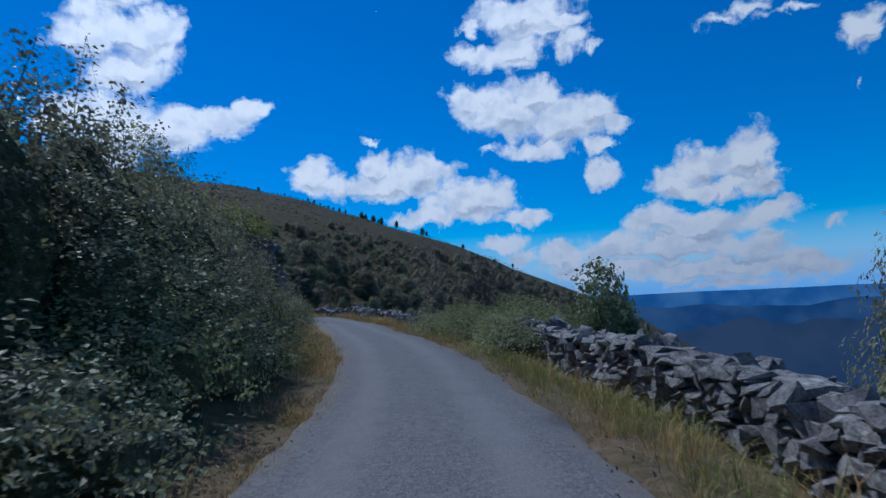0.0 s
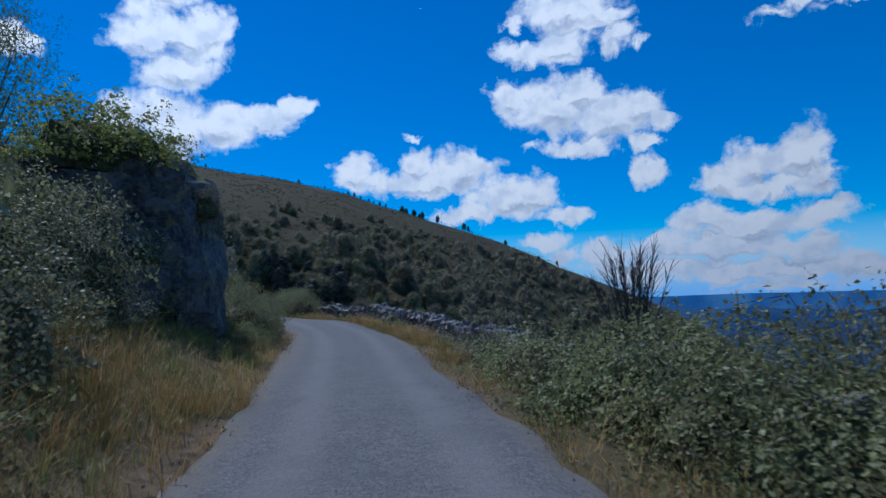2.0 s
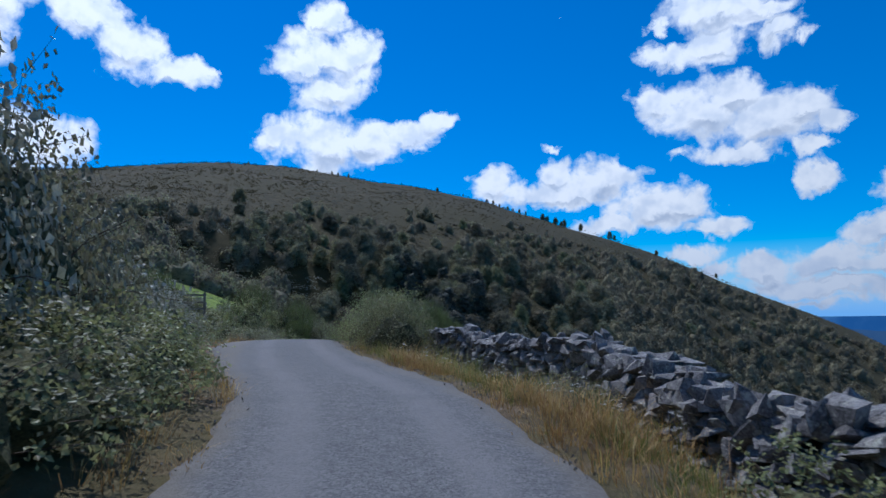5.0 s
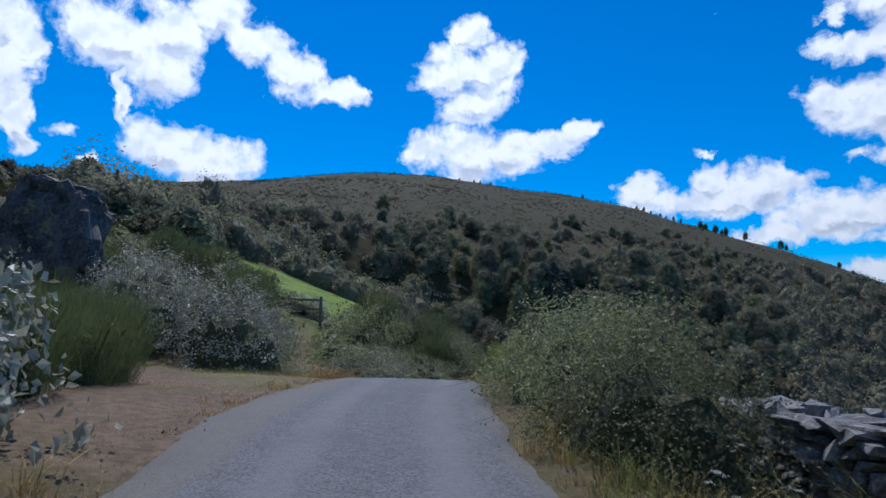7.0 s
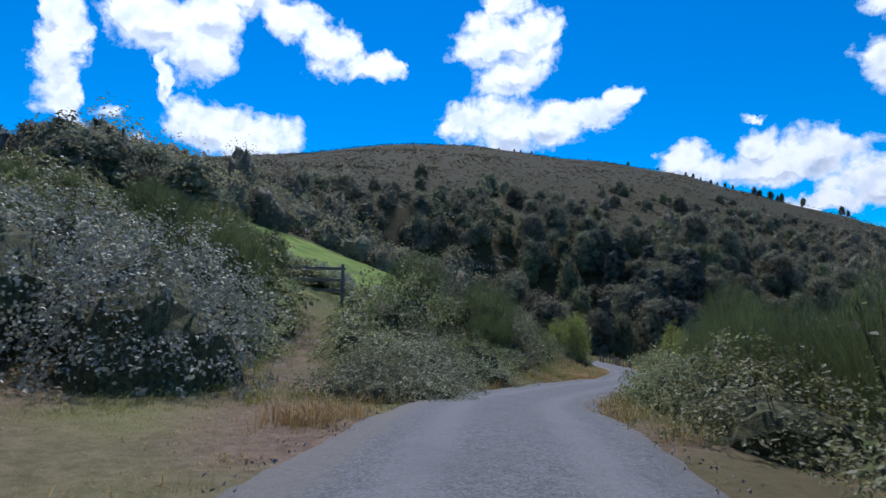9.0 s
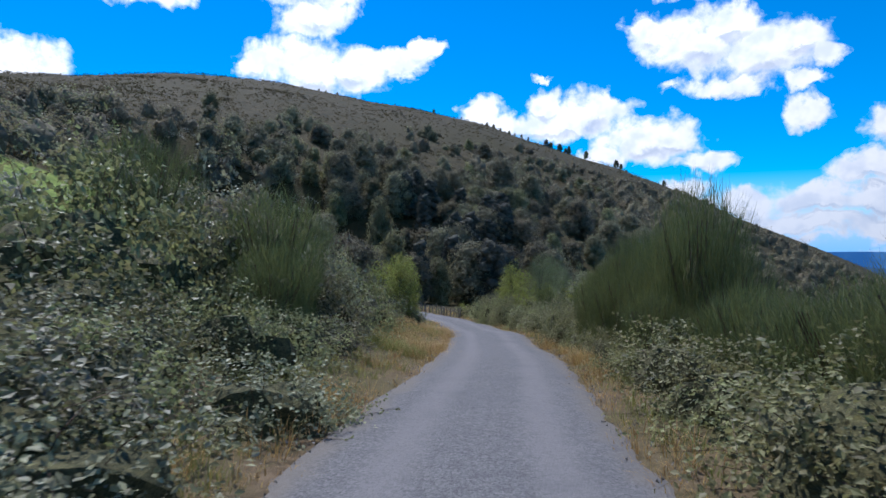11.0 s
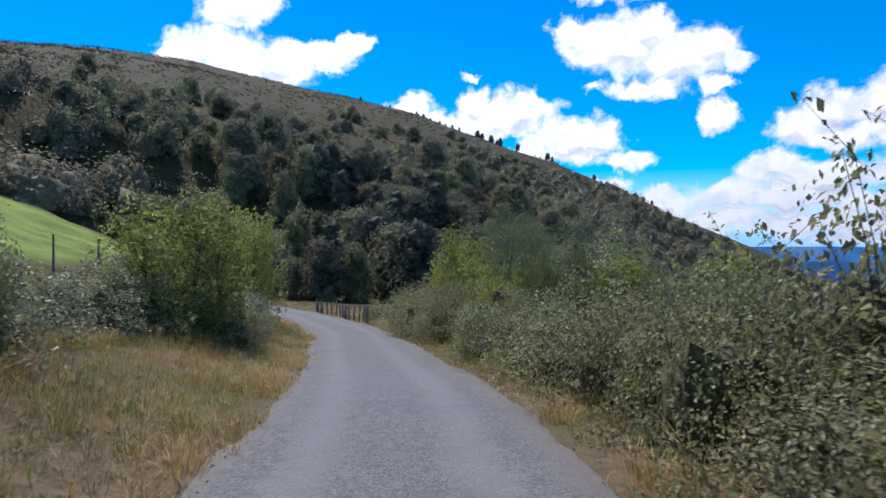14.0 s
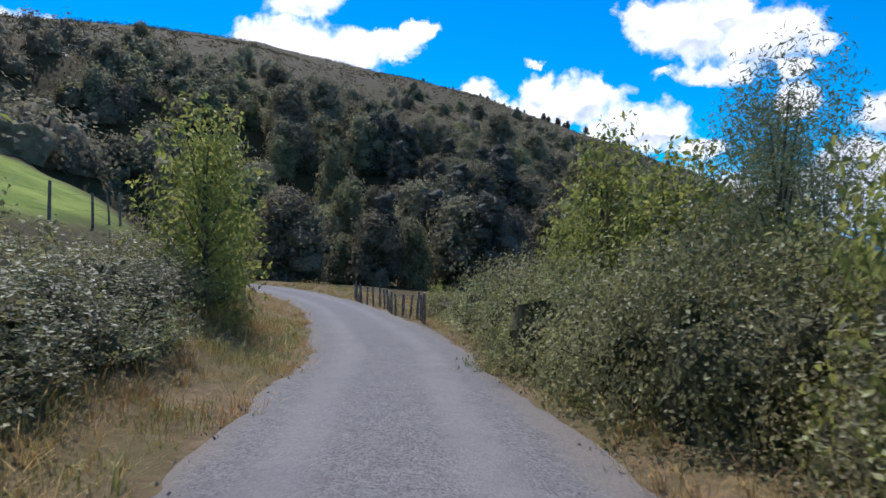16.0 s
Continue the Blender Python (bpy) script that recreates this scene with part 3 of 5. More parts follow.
# dark solid filling that stands in for the shade deep inside a bush
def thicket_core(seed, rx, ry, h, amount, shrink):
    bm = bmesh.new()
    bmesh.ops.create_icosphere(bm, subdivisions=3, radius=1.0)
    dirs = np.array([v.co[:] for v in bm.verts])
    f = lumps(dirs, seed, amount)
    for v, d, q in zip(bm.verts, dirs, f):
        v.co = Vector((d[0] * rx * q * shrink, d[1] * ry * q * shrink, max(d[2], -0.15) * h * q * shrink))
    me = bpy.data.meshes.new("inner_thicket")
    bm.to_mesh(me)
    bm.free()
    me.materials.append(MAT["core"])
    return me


def bramble_meshes(seed, leaf_mat, count=3000, size=0.073, rx=1.5, ry=1.2, h=1.35, amount=0.42, aspect=0.7, spray=16, plain=False):
    """An uneven mound: leaf sprays over a core coloured as inner shade, with arching canes."""
    rng = np.random.RandomState(seed)
    c = dome(count // spray, rng)
    q = lumps(c, seed, amount) * (1.06 - np.abs(rng.normal(0, 0.17, len(c))))
    scale = np.array([rx, ry, h])
    d = np.repeat(c, spray, 0)
    p = d * np.repeat(q, spray)[:, None] * scale + rng.normal(0, 0.085, (len(d), 3))
    p[:, 2] = np.maximum(p[:, 2], 0.02)
    canes = []
    more, out = [], []
    for i in range(20):
        a = dome(1, rng, 0.0)[0]
        q0 = lumps([a], seed, amount)[0]
        top = Vector(a * q0 * scale) * 1.06
        bend = rng.normal(0, 0.22, 2)
        tip = Vector((top.x * 1.16 + bend[0], top.y * 1.16 + bend[1], max(0.05, top.z * (0.7 + 0.5 * rng.rand()))))
        path = [Vector((top.x * 0.25, top.y * 0.25, 0)), Vector((top.x * 0.7, top.y * 0.7, top.z * 0.75)), top, tip]
        canes.append(tube(path, (0.007, 0.006, 0.004, 0.002), 3))
        for j in range(12):
            more.append(np.array(top.lerp(tip, j / 11)) + rng.normal(0, 0.03, 3))
            out.append(a)
    v, f = leaves(np.vstack([p, more]), np.vstack([d, out]), size, rng, aspect, 0.3, plain)
    cv, cf = gather(canes)
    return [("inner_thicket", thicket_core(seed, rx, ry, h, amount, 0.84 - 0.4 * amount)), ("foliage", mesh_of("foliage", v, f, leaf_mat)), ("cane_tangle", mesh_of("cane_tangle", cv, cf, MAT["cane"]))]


def broom_meshes(seed, h=2.0, r=0.8, count=6800):
    """Fine upright green strands in a dense sheaf."""
    rng = np.random.RandomState(seed)
    verts, faces = [], []
    for i in range(count):
        a, q = rng.rand() * 6.283, math.sqrt(rng.rand())
        t = rng.rand() ** 0.95
        reach = r * q * (0.62 + 0.38 * t)
        start = Vector((reach * math.cos(a), reach * math.sin(a), h * (0.01 + 0.77 * t * (1 - 0.3 * q * q))))
        ln = h * rng.uniform(0.05, 0.19)
        lean = Vector((math.cos(a) * q * 0.4 + rng.normal(0, 0.4), math.sin(a) * q * 0.4 + rng.normal(0, 0.4), 1)).normalized()
        tip = start + lean * ln
        wd = 0.0022 + 0.0022 * rng.rand()
        b = rng.rand() * 6.283
        s = Vector((math.cos(b), math.sin(b), 0)) * wd
        o = len(verts)
        verts += [start - s, start + s, tip]
        faces.append((o, o + 1, o + 2))
    stems = []
    for i in range(14):
        a, q = rng.rand() * 6.283, 0.4 * r
        stems.append(tube([(0, 0, 0), (q * math.cos(a), q * math.sin(a), h * 0.35), (1.7 * q * math.cos(a), 1.7 * q * math.sin(a), h * 0.65)], (0.02, 0.014, 0.006)))
    v, f = gather(stems)
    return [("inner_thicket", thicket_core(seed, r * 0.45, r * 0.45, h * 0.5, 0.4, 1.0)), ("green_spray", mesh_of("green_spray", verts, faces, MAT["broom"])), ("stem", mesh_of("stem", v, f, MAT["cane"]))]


def crown_core(seed, sides=13, rings=7):
    """A lumpy closed dome, one metre in radius, for the shaded inside of a crown."""
    verts = []
    for j in range(rings + 1):
        t = -0.35 + (math.pi / 2 + 0.35) * j / rings
        for i in range(sides):
            q = 2 * math.pi * (i + 0.5 * (j % 2)) / sides
            verts.append((math.cos(t) * math.cos(q), math.cos(t) * math.sin(q), math.sin(t)))
    rough = np.array([1 + 0.3 * noise.noise(Vector(v) * 7.0 + Vector((seed, 0, 0))) for v in verts])
    verts = np.array(verts) * (lumps(verts, seed, 0.5) * rough)[:, None]
    faces = [(j * sides + i, j * sides + (i + 1) % sides, (j + 1) * sides + (i + 1) % sides, (j + 1) * sides + i) for j in range(rings) for i in range(sides)]
    return verts, np.array(faces)


CORES = [crown_core(i) for i in range(17)]


def tree_meshes(seed, leaf_mat, h=6.0, r=2.2, count=1500, size=0.34, lobes=9, aspect=0.75, trunk=0.14, low=0.25, split=False, solid=0.0):
    """A tapered trunk with limbs, and a crown of leaf sprays gathered in uneven lobes."""
    rng = np.random.RandomState(seed)
    limbs = [tube([(0, 0, -0.3), (0.05 * h * rng.normal() * 0.3, 0.02 * h, h * 0.35), (rng.normal() * 0.05 * h, rng.normal() * 0.04 * h, h * 0.85)], (trunk, trunk * 0.7, trunk * 0.15), 6)]
    pts, outs, inner = [], [], []
    for i in range(lobes):
        a = i * 2.4 + rng.rand()
        t = low + (1 - low) * (i + 0.6) / lobes
        reach = r * (0.75 * math.sin(math.pi * min(0.98, 0.28 + 0.68 * (t - low) / (1 - low))) + 0.1)
        c = Vector((math.cos(a) * reach * 0.62, math.sin(a) * reach * 0.62, h * (t * 0.86 + 0.02)))
        limbs.append(tube([(0, 0, h * t * 0.55), (c.x * 0.5, c.y * 0.5, h * t * 0.72), c], (trunk * 0.4, trunk * 0.28, trunk * 0.08), 4))
        k = count // lobes
        d = rng.normal(0, 1, (k, 3))
        d /= np.linalg.norm(d, axis=1)[:, None]
        q = (0.55 + 0.45 * rng.rand(k) ** 0.5) * lumps(d, seed + i, 0.5)
        rad = np.array([0.5 * r, 0.5 * r, (0.43 * r if solid else 0.15 * h)]) * (0.75 + 0.5 * rng.rand())
        pts.append(np.array(c) + d * q[:, None] * rad)
        outs.append(d)
        if solid:
            cv, cf = CORES[(seed + i) % len(CORES)]
            ball = np.vstack([cv, cv * (1, 1, -0.8)])
            inner.append((np.array(c) + ball * rad * solid, np.vstack([cf, cf[:, ::-1] + len(cv)])))
    v, f = leaves(np.vstack(pts), np.vstack(outs), size, rng, aspect, 0.15, plain=size > 0.15, ruffle=0.35 if solid else 0.6)
    if solid:
        v, f = gather([(v, f)] + inner)
    parts = [("crown", mesh_of("crown", v, f, leaf_mat, solid > 0))]
    if split:
        parts += [("limb" if i else "trunk", mesh_of("limb" if i else "trunk", *limb, MAT["bark"])) for i, limb in enumerate(limbs)]
    else:
        tv, tf = gather(limbs)
        parts.append(("trunk", mesh_of("trunk", tv, tf, MAT["bark"])))
    return parts


def plant(kind, x, y, size=1.0, turn=0.0, tall=None, label="", category="bush", group="", sink=0.08, z=None, wide=None):
    """Stands one plant of a kind on the ground, clear of the farm track."""
    name, meshes = kind
    gap, ox, oy = off_track(x, y)
    bearing, reach = math.degrees(math.atan2(-20.0 - x, y - 57.6)), math.hypot(x + 20.0, y - 57.6)
    if label.startswith("dark scrub") and 44 < bearing < 58.5 and 7 < reach < 48:
        return None  # the open ground before the meadow
    clear = 0.9 + 0.7 * (wide or size)
    if gap < clear and not along([x], [y])[3][0] < 3.5:
        x, y = x + ox / max(gap, 0.01) * (clear - gap), y + oy / max(gap, 0.01) * (clear - gap)
    root = new(name)
    root.location = (x, y, (gz(x, y) if z is None else z) - sink)
    root.rotation_euler = (0, 0, turn)
    root.scale = ((wide or size), size, tall or size)
    for part_name, me in meshes:
        new(part_name, me).parent = root
    return tagged(root, label, category, group)


BRAMBLE = [("bramble_bush", bramble_meshes(i + 1, MAT["bramble"])) for i in range(4)]
DUSTY = [("bramble_bush", bramble_meshes(i + 11, MAT["bramble_dry"], size=0.069)) for i in range(3)]
HERO = [("bramble_bush", bramble_meshes(i + 91, MAT["bramble"], count=8000, size=0.052)) for i in range(2)]
MID = [("bramble_bush", bramble_meshes(i + 95, MAT["bramble"], count=2300, size=0.092, plain=True)) for i in range(2)]
BEND = [("bramble_bush", bramble_meshes(i + 121, MAT["bramble"], count=12000, size=0.044, h=1.9, spray=12)) for i in range(2)]
GREY = ("grey_shrub", bramble_meshes(131, MAT["willow"], count=17000, size=0.062, rx=1.0, ry=0.95, h=3.8, amount=0.4, aspect=0.4))
TALL = [("bramble_bush", bramble_meshes(i + 101, MAT["bramble_dry"], count=5600, size=0.064, rx=1.3, ry=1.2, h=2.75)) for i in range(2)]
MOUND = [("pale_bramble_bush", bramble_meshes(i + 111, MAT["pale"], count=6000, size=0.073, rx=2.2, ry=1.8, h=2.35, amount=0.3)) for i in range(2)]
BACK = [("bramble_bush", bramble_meshes(i + 15, MAT["bramble"], count=1300, size=0.14, plain=True)) for i in range(2)]
PALE = [("pale_bramble_bush", bramble_meshes(i + 21, MAT["pale"], count=3600, size=0.085)) for i in range(2)]
BROOM = [("broom_bush", broom_meshes(i + 31)) for i in range(3)]
SHRUB = [("green_shrub", bramble_meshes(i + 41, MAT["fresh"], count=3000, size=0.098, h=1.6, amount=0.55, aspect=0.55)) for i in range(2)]
OAK = [("oak_tree", tree_meshes(i + 51, MAT["tree"], h=7.0, r=3.2, count=7500, size=0.24, lobes=16, low=0.04, solid=0.5)) for i in range(3)]
BIRCH = [("birch_tree", tree_meshes(i + 61, MAT["tree_light"], h=6.0, r=2.4, count=6500, size=0.22, lobes=15, low=0.03, solid=0.5)) for i in range(2)]
FAR_OAK = [("oak_tree", tree_meshes(i + 55, MAT["tree"], h=5.0, r=2.9, count=2000, size=0.36, lobes=11, low=0.03, solid=0.5)) for i in range(3)]
FAR_BIRCH = [("birch_tree", tree_meshes(i + 65, MAT["tree_light"], h=4.6, r=2.4, count=1900, size=0.34, lobes=10, low=0.03, solid=0.5)) for i in range(2)]
WILLOW = [("willow_sapling", tree_meshes(i + 71, MAT["willow"], h=3.4, r=1.25, count=12000, size=0.066, aspect=0.24, trunk=0.05, lobes=16, low=0.1, split=True)) for i in range(2)]
WALL_SHRUB = [("green_shrub", bramble_meshes(47, MAT["willow"], count=3600, size=0.12, rx=0.85, ry=0.8, h=1.9, amount=0.5, aspect=0.55))]
GREAT_OAK = ("oak_tree", tree_meshes(58, MAT["tree"], h=14.0, r=4.6, count=34000, size=0.22, lobes=26, low=0.1, solid=0.48))
PINE = [("pine_tree", tree_meshes(i + 85, MAT["pine"], h=11.0, r=2.7, count=5200, size=0.26, lobes=20, aspect=0.4, low=0.05, solid=0.55)) for i in range(2)]
SAPLING = [("green_sapling", tree_meshes(i + 81, MAT["fresh"], h=3.0, r=1.1, count=3600, size=0.10, aspect=0.5, trunk=0.05, lobes=14, low=0.05, split=True)) for i in range(2)]
rnd = random.Random(5)


def beside(kinds, s, lat, size=1.0, tall=None, label="", category="bush", group="", wide=None, sink=0.1):
    x, y, z = on_road(s, widen(s, lat))
    return plant(rnd.choice(kinds), float(x), float(y), size, rnd.random() * 6.28, tall, label, category, group, sink=sink, wide=wide)


def hedge(kinds, s0, s1, lat, step, size, tall, label, group, wander=0.35):
    """A row of thickets that wanders a little along the road."""
    s = s0
    while s <= s1:
        beside(kinds, s, lat + rnd.uniform(-wander, wander), size * rnd.uniform(0.85, 1.15), tall * rnd.uniform(0.8, 1.2), label, "bush", group)
        s += step * rnd.uniform(0.8, 1.2)


# ------------------------------------------------------------------ left of the lane
BANKSIDE = "dusty bramble thicket on the shady earth bank"
hedge(DUSTY + BRAMBLE, -6, 11, -2.9, 1.5, 0.75, 0.7, BANKSIDE, "brambles of the bank", 0.15)
hedge(TALL, -5, 1, -4.4, 2.0, 1.0, 0.95, BANKSIDE, "brambles of the bank", 0.25)
hedge(DUSTY, 13.5, 17, -4.0, 1.6, 0.95, 1.15, BANKSIDE, "brambles of the bank", 0.2)
hedge(BRAMBLE + DUSTY, 18, 22, -4.5, 2.0, 0.9, 0.8, BANKSIDE, "brambles of the bank", 0.25)
hedge(BRAMBLE + DUSTY, -8, 9, -5.8, 2.4, 1.3, 1.75, BANKSIDE, "brambles of the bank")
hedge(DUSTY + BRAMBLE, 13, 21.5, -3.3, 1.5, 0.7, 0.75, BANKSIDE, "brambles of the bank", 0.3)
hedge(BACK, 11, 24, -6.6, 2.0, 1.3, 1.75, BANKSIDE, "brambles of the bank")
for s, lat, tall in ((2.5, -4.7, 1.85), (4.2, -4.7, 1.9), (6.0, -4.5, 1.95), (7.6, -4.4, 2.0), (9.2, -4.1, 2.0), (10.8, -4.0, 1.8), (12.6, -3.8, 1.55), (14.2, -3.9, 1.2), (6.8, -3.5, 1.2), (8.6, -3.4, 1.1), (10.2, -3.4, 0.95)):
    beside(TALL, s, lat, 1.0, tall * 0.5, "tall dusty bramble thicket on the shady earth bank", "bush", "brambles of the bank")
plant(WILLOW[1], -14.7, 30.4, 1.7, 1.0, 2.3, "tall grey green willow above the rocky bank", "tree", "saplings of the bank")
for s, lat in ((17.6, -5.3), (18.8, -6.2)):
    beside(WILLOW, s, lat, 0.9, 0.95, "grey green sapling above the bank", "tree", "saplings of the bank")
for s, lat in ((20.5, -5.6), (22.0, -6.2), (23.5, -6.6)):
    beside(SHRUB, s, lat, 0.8, 0.9, "bright green shrub above the bank", "bush", "shrubs of the bank")
for s, lat in ((24.8, -5.4), (24.5, -7.2), (26.4, -7.8), (26.2, -5.4)):
    beside(BRAMBLE + DUSTY, s, lat, 1.1, 1.6, "bramble hanging over the rock's side", "bush", "brambles of the bank")
hedge(DUSTY + BRAMBLE, 32.6, 49.5, -2.8, 1.5, 0.75, 0.65, "leafy bramble at the edge of the lane", "brambles by the rock", 0.15)
for s, lat, size, tall in ((30.6, -2.2, 0.5, 0.5), (32.0, -2.3, 0.62, 0.7), (33.3, -2.5, 0.7, 0.85), (34.6, -2.8, 0.75, 0.9), (36.6, -3.6, 0.9, 0.95), (38.4, -3.8, 0.95, 1.0)):
    beside(HERO, s, lat, size, tall, "leafy green bramble at the foot of the rock", "bush", "brambles by the rock")
hedge(BRAMBLE + DUSTY, 36, 41, -4.6, 1.8, 1.0, 1.1, "leafy bramble thicket beside the lane", "brambles by the rock", 0.3)
hedge(DUSTY + PALE, 41.5, 51, -4.2, 1.5, 1.1, 1.75, "dusty bramble thicket with shining leaves", "brambles by the rock", 0.25)
hedge(BACK + PALE, 36, 51, -6.8, 2.2, 1.3, 1.35, "dense bramble thicket on the slope", "brambles by the rock")
for x, y, size, tall in ((-24.9, 56.0, 0.95, 0.95), (-27.3, 57.6, 1.0, 1.0), (-29.6, 60.2, 1.0, 0.85), (-27.4, 54.6, 1.0, 1.1), (-30.2, 57.4, 1.1, 1.15)):
    plant(rnd.choice(MOUND), x, y, size, rnd.random() * 6, tall, "pale bramble mound with shining leaves", "bush", "pale brambles")
for s, lat, tall in ((52.2, -4.3, 0.95), (53.6, -4.4, 1.0), (55.2, -4.6, 0.75), (54.2, -6.0, 1.05)):
    beside(BROOM, s, lat, 1.15, tall, "dark green broom beside the bare pull-off", "bush", "broom of the pull-off")
for s, lat in ((51.5, -6.8), (53.0, -8.5), (56.0, -8.6)):
    beside(DUSTY, s, lat, 1.2, 1.4, "dusty bramble behind the broom", "bush", "brambles of the verge")
for i in range(34):
    s, lat = rnd.uniform(42, 66), rnd.uniform(-32, -11)
    beside(BACK + [BROOM[i % 3]], s, lat, rnd.uniform(1.0, 1.7), rnd.uniform(0.8, 1.5), "dark scrub on the slope above the lane", "bush", "scrub of the slope")
for i in range(16):
    a, d = radians(rnd.uniform(46, 60)), rnd.uniform(23, 40)
    plant(rnd.choice(BROOM + BACK), -13.1 - d * math.sin(a), 46.8 + d * math.cos(a), rnd.uniform(0.8, 1.3), rnd.random() * 6, rnd.uniform(0.8, 1.3), "dark scrub on the slope above the lane", "bush", "scrub of the slope")
for i in range(60):
    d = rnd.uniform(24, 62)
    a = radians(rnd.uniform(48 if d < 36 else 51, 66))
    size = rnd.uniform(0.9, 1.4) * (1.0 if d < 46 else 0.7)
    plant(rnd.choice(BACK + BROOM[:1]) if d < 46 else FAR_OAK[i % 3], -13.1 - d * math.sin(a), 46.8 + d * math.cos(a), size, rnd.random() * 6, size * 0.9, "dark scrub on the slope above the lane", "bush", "scrub of the slope")
for x, y in ((-34.5, 64.8), (-36.5, 68.0), (-33.4, 66.4), (-38.8, 70.8), (-37.8, 66.0), (-32.5, 63.2), (-35.6, 70.0), (-41.0, 69.5)):
    plant(rnd.choice(BACK + BROOM[:1]), x, y, rnd.uniform(1.3, 1.6), rnd.random() * 6, rnd.uniform(1.5, 1.9), "dark scrub on the slope above the lane", "bush", "scrub of the slope")
for x, y in ((-29.6, 61.2), (-30.9, 61.8), (-29.0, 59.7)):
    plant(BROOM[0], x, y, 1.3, rnd.random() * 6, (4.3 - gz(x, y)) / 1.7, "dark broom behind the pale bramble mound", "bush", "broom of the pull-off")
for i in range(34):
    beside(BACK + MID, rnd.uniform(66, 90), rnd.uniform(-17, -9.5), rnd.uniform(0.8, 1.2), rnd.uniform(0.45, 0.8), "low bramble among rough grass", "bush", "brambles of the verge")
for x, y, size, tall in ((-24.0, 63.0, 0.85, 0.6), (-26.0, 65.6, 0.9, 0.7), (-24.4, 66.4, 0.8, 0.6), (-28.4, 67.0, 0.9, 0.7)):
    plant(rnd.choice(DUSTY), x, y, size, rnd.random() * 6, tall, "low bramble mound on dry grass", "bush", "brambles of the verge")
for s, lat, tall in ((76.5, -4.0, 1.2), (78.0, -4.4, 1.3), (87.3, -4.7, 1.15), (88.6, -5.2, 1.0)):
    beside(BROOM, s, lat, 1.1, tall, "dark green broom behind the dry verge", "bush", "broom of the slope")
for x, y, size, tall in ((-28.0, 72.6, 1.6, 2.0), (-31.5, 72.5, 1.9, 2.5), (-30.0, 78.0, 1.5, 1.05), (-34.5, 79.5, 1.6, 1.2), (-30.6, 84.5, 1.2, 0.85), (-36.5, 84.5, 1.4, 1.0), (-33.0, 76.0, 1.5, 1.2)):
    plant(rnd.choice(BROOM), x, y, size, rnd.random() * 6, tall, "rounded dark green broom among brambles", "bush", "broom of the slope")
hedge(BRAMBLE + BRAMBLE + DUSTY, 64.5, 78, -3.6, 1.9, 0.72, 0.62, "low bramble thicket behind the dry verge", "brambles of the verge", 0.3)
hedge(MID, 66, 82, -5.6, 2.0, 1.1, 0.85, "bramble thicket on the rising ground", "brambles of the verge")
hedge(DUSTY + BRAMBLE, 77.5, 82.5, -5.0, 1.4, 1.1, 1.45, "dusty bramble thicket on the rising ground", "brambles of the verge", 0.3)
hedge(BRAMBLE + DUSTY, 80.5, 87.0, -4.5, 1.3, 1.0, 1.15, "leafy bramble bank above the dry verge", "brambles of the verge", 0.25)
hedge(DUSTY + BRAMBLE, 80, 88.5, -6.3, 1.4, 1.25, 2.1, "tall bramble bank above the dry verge", "brambles of the verge", 0.3)
hedge(DUSTY + BRAMBLE, 74, 80, -6.4, 1.5, 1.3, 2.0, "tall bramble bank above the dry verge", "brambles of the verge", 0.3)
hedge(MID, 79, 87, -6.2, 1.6, 1.1, 1.5, "bramble thicket on the rising ground", "brambles of the verge")
hedge(BACK + MID, 70, 86, -9.0, 2.6, 1.2, 0.8, "bramble thicket on the rising ground", "brambles of the verge")
for s, lat, tall in ((93.2, -6.2, 0.8), (94.4, -6.8, 0.95), (95.2, -7.8, 1.1), (92.6, -7.2, 0.95), (96.2, -8.6, 1.1)):
    beside(TALL, s, lat, 0.95, tall, "dusty bramble thicket on the rising ground", "bush", "brambles of the verge")
hedge(DUSTY, 90.5, 97.5, -5.7, 1.2, 0.95, 0.8, "dusty bramble hedge behind the dry grass", "hedge brambles", 0.25)
hedge(DUSTY + BRAMBLE, 98, 104, -5.2, 1.5, 1.05, 0.95, "dusty bramble hedge behind the dry grass", "hedge brambles", 0.3)
hedge(DUSTY + BRAMBLE, 99, 104.5, -3.35, 1.2, 0.62, 0.5, "low dusty bramble creeping over the dry verge", "hedge brambles", 0.2)
hedge(BRAMBLE, 99, 116, -4.3, 1.7, 0.85, 0.7, "leafy bramble hedge below the meadow", "hedge brambles", 0.2)
hedge(BACK, 100, 116, -6.2, 2.2, 0.9, 0.4, "leafy bramble hedge below the meadow", "hedge brambles")
hedge(BACK, 88, 99, -9.0, 3.0, 1.0, 0.3, "leafy bramble hedge below the meadow", "hedge brambles")
for s, lat, size, tall in ((98.8, -3.8, 1.0, 1.12), (99.8, -3.5, 0.95, 1.15), (98.0, -4.7, 1.0, 1.0), (109.2, -3.5, 1.2, 1.45), (110.8, -3.6, 1.0, 1.3), (114.5, -3.7, 0.8, 0.8), (112.5, -3.7, 0.85, 0.95)):
    beside(SAPLING, s, lat, size, tall, "light green sapling with a dark foot", "tree", "saplings of the hedge")

